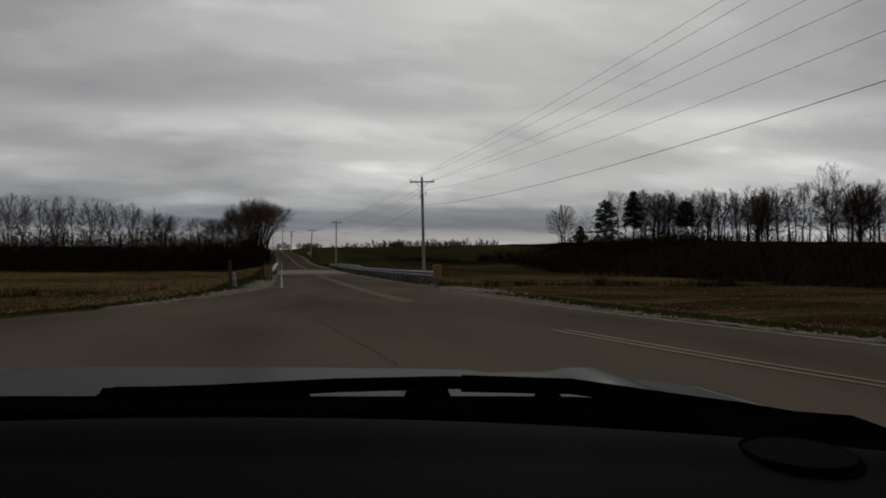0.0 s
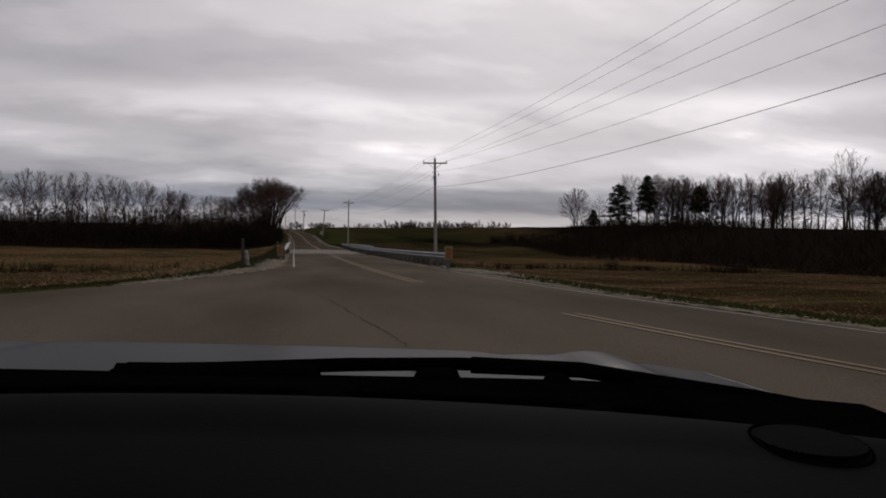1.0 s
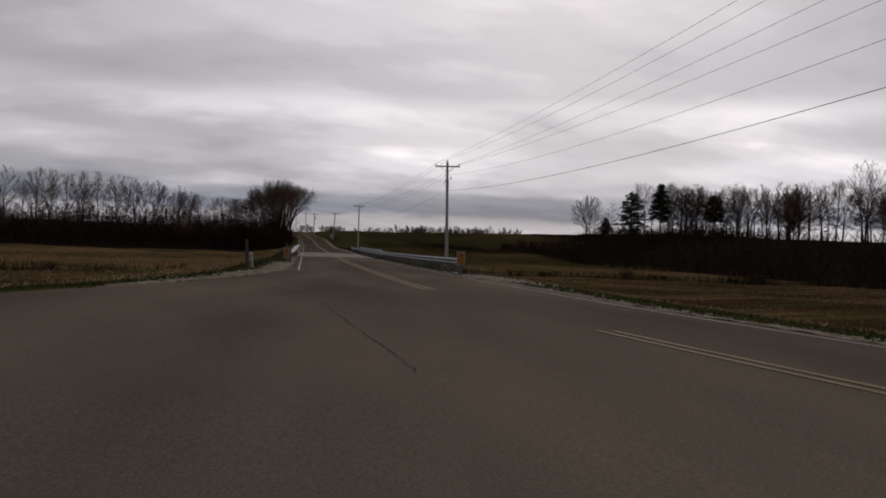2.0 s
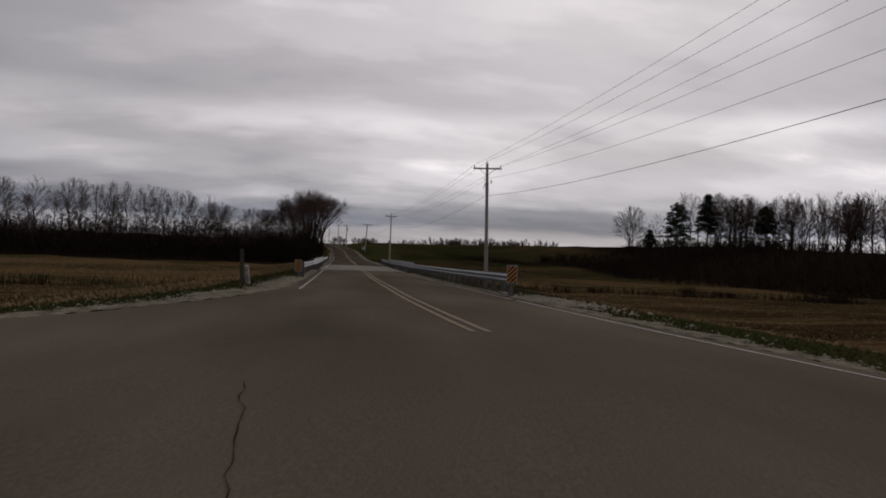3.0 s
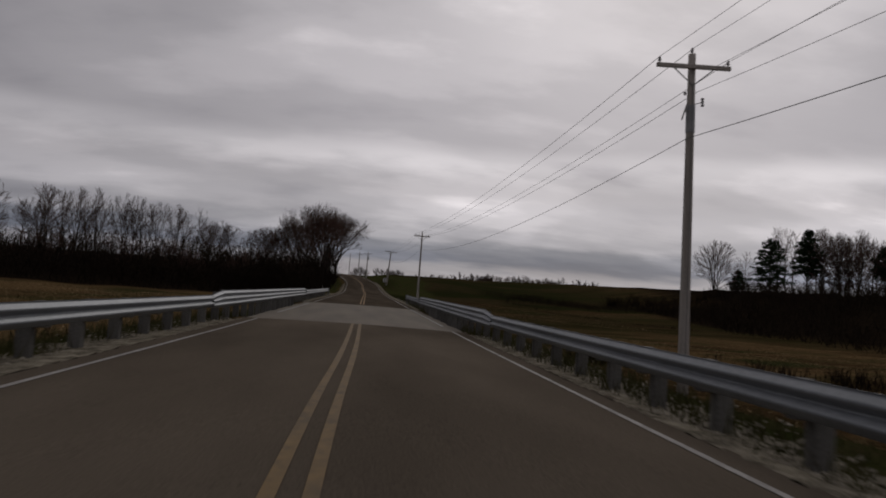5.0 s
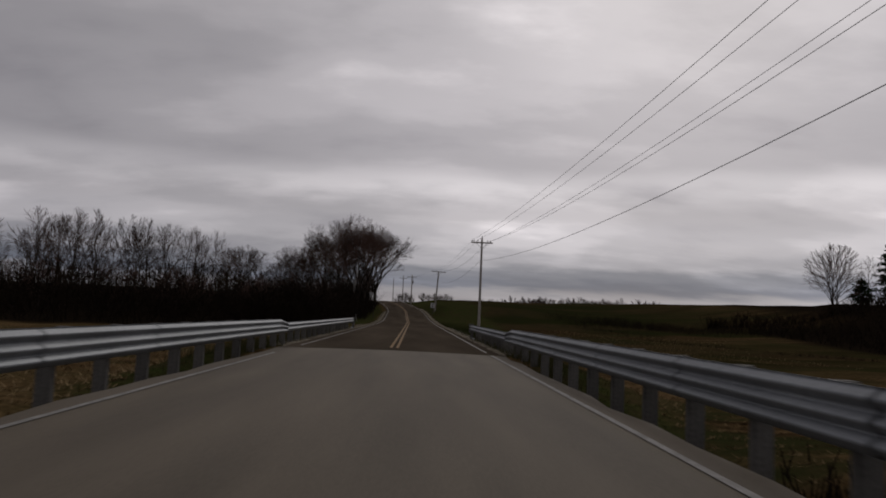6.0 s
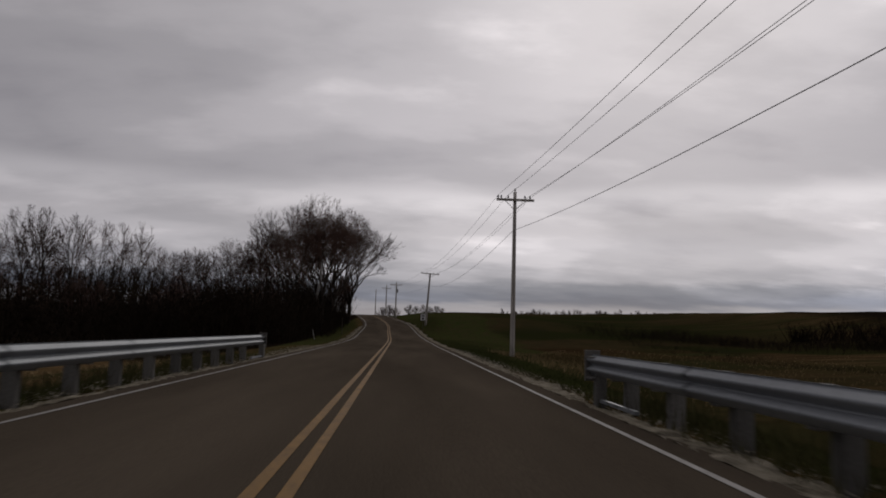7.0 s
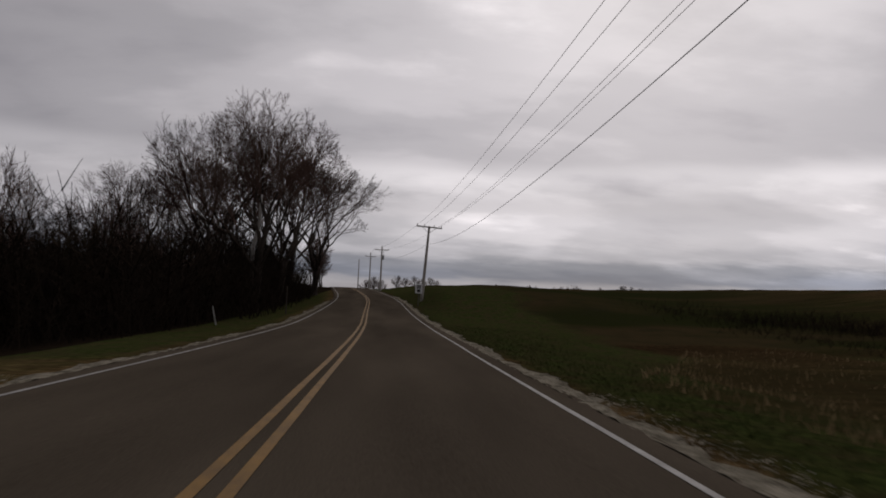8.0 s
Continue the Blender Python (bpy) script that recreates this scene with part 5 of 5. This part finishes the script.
def stones(name, count, place, size, label, seed):
    r = np.random.default_rng(seed)
    octa = np.array([[1, 0, 0], [0, 1, 0], [-1, 0, 0], [0, -1, 0], [0, 0, 1], [0, 0, -1]], float)
    tris = np.array([[0, 1, 4], [1, 2, 4], [2, 3, 4], [3, 0, 4], [1, 0, 5], [2, 1, 5], [3, 2, 5], [0, 3, 5]])
    P = np.array([place(r) for _ in range(count)])
    s = size * r.lognormal(0, 0.45, count) * np.where(P[:, 1] > 20, 0.7, 1.0)
    V = octa[None] * s[:, None, None] * r.uniform(0.6, 1.3, (count, 6, 1)) * np.array([1, 1, 0.6])
    a = r.uniform(0, 6.28, count)
    c, sn = np.cos(a)[:, None], np.sin(a)[:, None]
    X, Y = V[..., 0] * c - V[..., 1] * sn, V[..., 0] * sn + V[..., 1] * c
    V = np.stack([X, Y, V[..., 2]], -1) + P[:, None, :]
    F = (np.arange(count)[:, None, None] * 6 + tris[None]).reshape(-1, 3)
    return tagged(mesh_object(name, V.reshape(-1, 3).tolist(), F.tolist(), STONE), label, "gravel", kind="stuff")


def right_stone(r):
    y = r.choice([r.uniform(-60, 3), r.uniform(-34, 3), r.uniform(28, 72)])
    x = float(edge_right(np.array(y))) + abs(r.normal(0.40, 0.26 + (0.26 if -44 < y < -26 else -0.04 if y > 20 else 0)))
    return x, y, max(float(road_z(y)) - 0.04, gz((x, y)) + 0.02)


def left_stone(r):
    y = r.choice([r.uniform(-42, -14), r.uniform(-40, 3), r.uniform(28, 72)])
    x = float(edge_left(np.array(y))) - abs(r.normal(0.55, 0.42 if y < 0 else 0.26))
    return x, y, max(float(road_z(y)) - 0.04, gz((x, y)) + 0.02)


stones("loose_stones_right", 12500, right_stone, 0.0145, "loose pale limestone pieces along the road edge", 21)
stones("loose_stones_left", 10500, left_stone, 0.0155, "loose pale limestone pieces along the road edge", 22)


def heap_stone(r):
    y = r.normal(-32.5, 2.2)
    x = float(edge_right(np.array(y))) + 0.9 + abs(r.normal(0.3, 0.6))
    return x, y, gz((x, y)) + 0.04


def rail_stone(r):
    y = r.uniform(-30, 3)
    x = 2.40 + abs(r.normal(0.0, 0.50))
    return x, y, max(float(road_z(y)) - 0.06, gz((x, y)) + 0.02)


stones("rail_foot_stones", 3600, rail_stone, 0.036, "pale limestone pieces lying round the rail posts", 24)
stones("rail_end_stones", 800, heap_stone, 0.04, "pale broken limestone heaped at the rail end", 23)

# ---------------------------------------------------------------- the car that waits at the junction
def surface(name, fn, nu, nv, mat, parent, label="", thick=0.02):
    """A panel from fn(u, v) with u across and v along, given thickness downwards."""
    verts, faces = [], []
    for j in range(nv + 1):
        for i in range(nu + 1):
            verts.append(fn(i / nu, j / nv))
    n_top = len(verts)
    verts += [(x, y, z - thick) for x, y, z in verts]
    w_ = nu + 1
    for j in range(nv):
        for i in range(nu):
            k = j * w_ + i
            faces.append((k, k + 1, k + w_ + 1, k + w_))
            faces.append((n_top + k, n_top + k + w_, n_top + k + w_ + 1, n_top + k + 1))
    for j in range(nv):
        for k in (j * w_, j * w_ + nu):
            faces.append((k, k + w_, n_top + k + w_, n_top + k))
    for i in range(nu):
        for k in (i, nv * w_ + i):
            faces.append((k, n_top + k, n_top + k + 1, k + 1))
    ob = mesh_object(name, verts, faces, mat, parent, smooth=True)
    if label:
        ob["label"] = label
    return ob


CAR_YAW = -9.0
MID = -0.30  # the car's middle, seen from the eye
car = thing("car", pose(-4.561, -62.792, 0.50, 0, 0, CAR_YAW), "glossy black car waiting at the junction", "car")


def hood_z(x, y):
    z = 0.811 - 0.014 * x + 0.062 * (1.75 - y)
    a = abs(x - MID) / 0.95
    z -= 0.020 * a ** 4 + 0.05 * max(0.0, a - 0.93) ** 1.2
    z -= 0.005 * math.exp(-((abs(x - MID) - 0.52) / 0.035) ** 2)
    z += 0.026 * math.exp(-abs((x - 0.395) / 0.065) ** 3 - ((y - 1.38) / 0.20) ** 4)
    return z


def hood_fn(u, v):
    x = MID - 0.95 + 1.90 * u
    front = 1.76 - 0.20 * abs(x - MID) ** 3
    y = 0.92 + (front - 0.92) * v
    return x, y, hood_z(x, y) - 0.016 * max(0.0, (v - 0.80) / 0.20) ** 2 - 0.03 * v ** 60


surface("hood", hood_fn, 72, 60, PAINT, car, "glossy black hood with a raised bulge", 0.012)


def cowl_fn(u, v):
    x = MID - 0.93 + 1.86 * u
    rim = 0.873 - 0.020 * max(0.0, x) ** 1.5 - 0.022 * max(0.0, x - 0.3) + 0.010 * max(0.0, -x)
    y = 0.66 + 0.36 * v - 0.20 * max(0.0, x - 0.25) * v
    return x, y, rim - 0.012 * (1 - v) ** 2 - 0.006 * math.exp(-((v - 0.55) / 0.12) ** 2)


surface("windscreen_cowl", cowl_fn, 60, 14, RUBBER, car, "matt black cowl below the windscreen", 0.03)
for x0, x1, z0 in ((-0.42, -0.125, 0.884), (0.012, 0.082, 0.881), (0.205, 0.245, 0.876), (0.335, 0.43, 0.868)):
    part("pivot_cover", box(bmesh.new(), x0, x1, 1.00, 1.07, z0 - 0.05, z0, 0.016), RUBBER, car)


def dash_z(x, y):
    return 0.926 - 0.030 * x - 0.075 * x * x - 0.05 * max(0.0, 0.42 - y) ** 2 + 0.006 * math.sin(min(1.0, max(0.0, (0.66 - y) / 0.14)) * math.pi)


def dash_edge(x):
    return 0.665 - 0.10 * (x - MID) ** 2 + 0.02


def dash_fn(u, v):
    x = MID - 0.80 + 1.60 * u
    y = 0.02 + (dash_edge(x) - 0.02) * v
    return x, y, dash_z(x, y) - 0.012 * v ** 30


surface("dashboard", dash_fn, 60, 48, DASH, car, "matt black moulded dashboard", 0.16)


def grille(cx, cy, a, b, name):
    bm = bmesh.new()
    ring = []
    for i in range(48):
        t = 2 * math.pi * i / 48
        row = []
        for r, up_ in ((1.0, 0.0003), (0.985, 0.0012), (0.955, 0.0012), (0.94, -0.001)):
            x, y = cx + a * r * math.cos(t), cy + b * r * math.sin(t) + 0.25 * a * r * math.cos(t)
            row.append(bm.verts.new((x, y, dash_z(x, y) + up_)))
        ring.append(row)
    for i in range(48):
        j = (i + 1) % 48
        for k in range(3):
            bm.faces.new((ring[i][k], ring[j][k], ring[j][k + 1], ring[i][k + 1]))
    rim = part(name, bm, RUBBER, car, "oval black speaker grille")
    bm = bmesh.new()
    for k in range(-13, 14):
        dx = a * 0.90 * k / 13.5
        half = b * 0.88 * math.sqrt(max(0.0, 1 - (dx / (a * 0.91)) ** 2))
        y0 = cy + 0.25 * dx
        box(bm, cx + dx - 0.0010, cx + dx + 0.0010, y0 - half, y0 + half, dash_z(cx + dx, y0) - 0.001, dash_z(cx + dx, y0) + 0.0022)
    part("grille_slats", bm, DASH, rim)


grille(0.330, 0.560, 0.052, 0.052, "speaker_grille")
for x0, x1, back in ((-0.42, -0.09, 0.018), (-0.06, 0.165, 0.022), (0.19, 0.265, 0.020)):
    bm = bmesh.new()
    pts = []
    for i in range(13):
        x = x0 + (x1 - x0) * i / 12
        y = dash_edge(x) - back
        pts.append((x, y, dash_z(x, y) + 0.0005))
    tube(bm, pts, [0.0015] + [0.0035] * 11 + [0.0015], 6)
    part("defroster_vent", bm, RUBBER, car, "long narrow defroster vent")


def wiper(points, radius, name_label):
    w_ = part("wiper", tube(bmesh.new(), points, [radius * k for k in np.linspace(1.0, 0.75, len(points))], 8), RUBBER, car, name_label)
    bm = bmesh.new()
    low = [Vector(q_) + Vector((0, 0.02, -0.009)) for q_ in points[1:-1]]
    tube(bm, low, [0.004] * len(low), 6)
    part("wiper_blade", bm, RUBBER, w_)


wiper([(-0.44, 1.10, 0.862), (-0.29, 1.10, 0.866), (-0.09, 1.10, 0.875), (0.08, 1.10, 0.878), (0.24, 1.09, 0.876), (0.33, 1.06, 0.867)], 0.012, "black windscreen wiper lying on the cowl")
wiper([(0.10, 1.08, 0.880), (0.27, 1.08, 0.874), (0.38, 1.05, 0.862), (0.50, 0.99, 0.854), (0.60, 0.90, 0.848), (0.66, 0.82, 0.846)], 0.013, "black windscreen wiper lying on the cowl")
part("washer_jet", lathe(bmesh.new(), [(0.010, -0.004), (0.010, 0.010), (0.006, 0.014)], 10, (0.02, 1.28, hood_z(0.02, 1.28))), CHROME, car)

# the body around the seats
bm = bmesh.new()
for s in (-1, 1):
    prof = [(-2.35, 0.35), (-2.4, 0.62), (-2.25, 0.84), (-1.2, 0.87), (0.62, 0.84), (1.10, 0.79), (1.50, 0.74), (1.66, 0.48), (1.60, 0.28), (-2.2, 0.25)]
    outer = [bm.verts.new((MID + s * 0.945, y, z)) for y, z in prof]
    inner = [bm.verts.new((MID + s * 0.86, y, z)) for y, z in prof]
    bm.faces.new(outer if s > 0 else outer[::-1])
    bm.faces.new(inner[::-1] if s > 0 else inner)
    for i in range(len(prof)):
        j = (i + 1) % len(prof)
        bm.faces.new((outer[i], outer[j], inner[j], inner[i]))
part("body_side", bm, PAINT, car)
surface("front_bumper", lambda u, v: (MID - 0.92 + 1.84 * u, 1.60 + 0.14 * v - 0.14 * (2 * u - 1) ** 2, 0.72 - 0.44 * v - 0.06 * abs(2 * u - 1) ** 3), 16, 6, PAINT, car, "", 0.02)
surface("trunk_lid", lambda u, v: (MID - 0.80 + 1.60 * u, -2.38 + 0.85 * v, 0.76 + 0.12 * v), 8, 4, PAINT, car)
# roof out of view, added to keep sky light off the dashboard
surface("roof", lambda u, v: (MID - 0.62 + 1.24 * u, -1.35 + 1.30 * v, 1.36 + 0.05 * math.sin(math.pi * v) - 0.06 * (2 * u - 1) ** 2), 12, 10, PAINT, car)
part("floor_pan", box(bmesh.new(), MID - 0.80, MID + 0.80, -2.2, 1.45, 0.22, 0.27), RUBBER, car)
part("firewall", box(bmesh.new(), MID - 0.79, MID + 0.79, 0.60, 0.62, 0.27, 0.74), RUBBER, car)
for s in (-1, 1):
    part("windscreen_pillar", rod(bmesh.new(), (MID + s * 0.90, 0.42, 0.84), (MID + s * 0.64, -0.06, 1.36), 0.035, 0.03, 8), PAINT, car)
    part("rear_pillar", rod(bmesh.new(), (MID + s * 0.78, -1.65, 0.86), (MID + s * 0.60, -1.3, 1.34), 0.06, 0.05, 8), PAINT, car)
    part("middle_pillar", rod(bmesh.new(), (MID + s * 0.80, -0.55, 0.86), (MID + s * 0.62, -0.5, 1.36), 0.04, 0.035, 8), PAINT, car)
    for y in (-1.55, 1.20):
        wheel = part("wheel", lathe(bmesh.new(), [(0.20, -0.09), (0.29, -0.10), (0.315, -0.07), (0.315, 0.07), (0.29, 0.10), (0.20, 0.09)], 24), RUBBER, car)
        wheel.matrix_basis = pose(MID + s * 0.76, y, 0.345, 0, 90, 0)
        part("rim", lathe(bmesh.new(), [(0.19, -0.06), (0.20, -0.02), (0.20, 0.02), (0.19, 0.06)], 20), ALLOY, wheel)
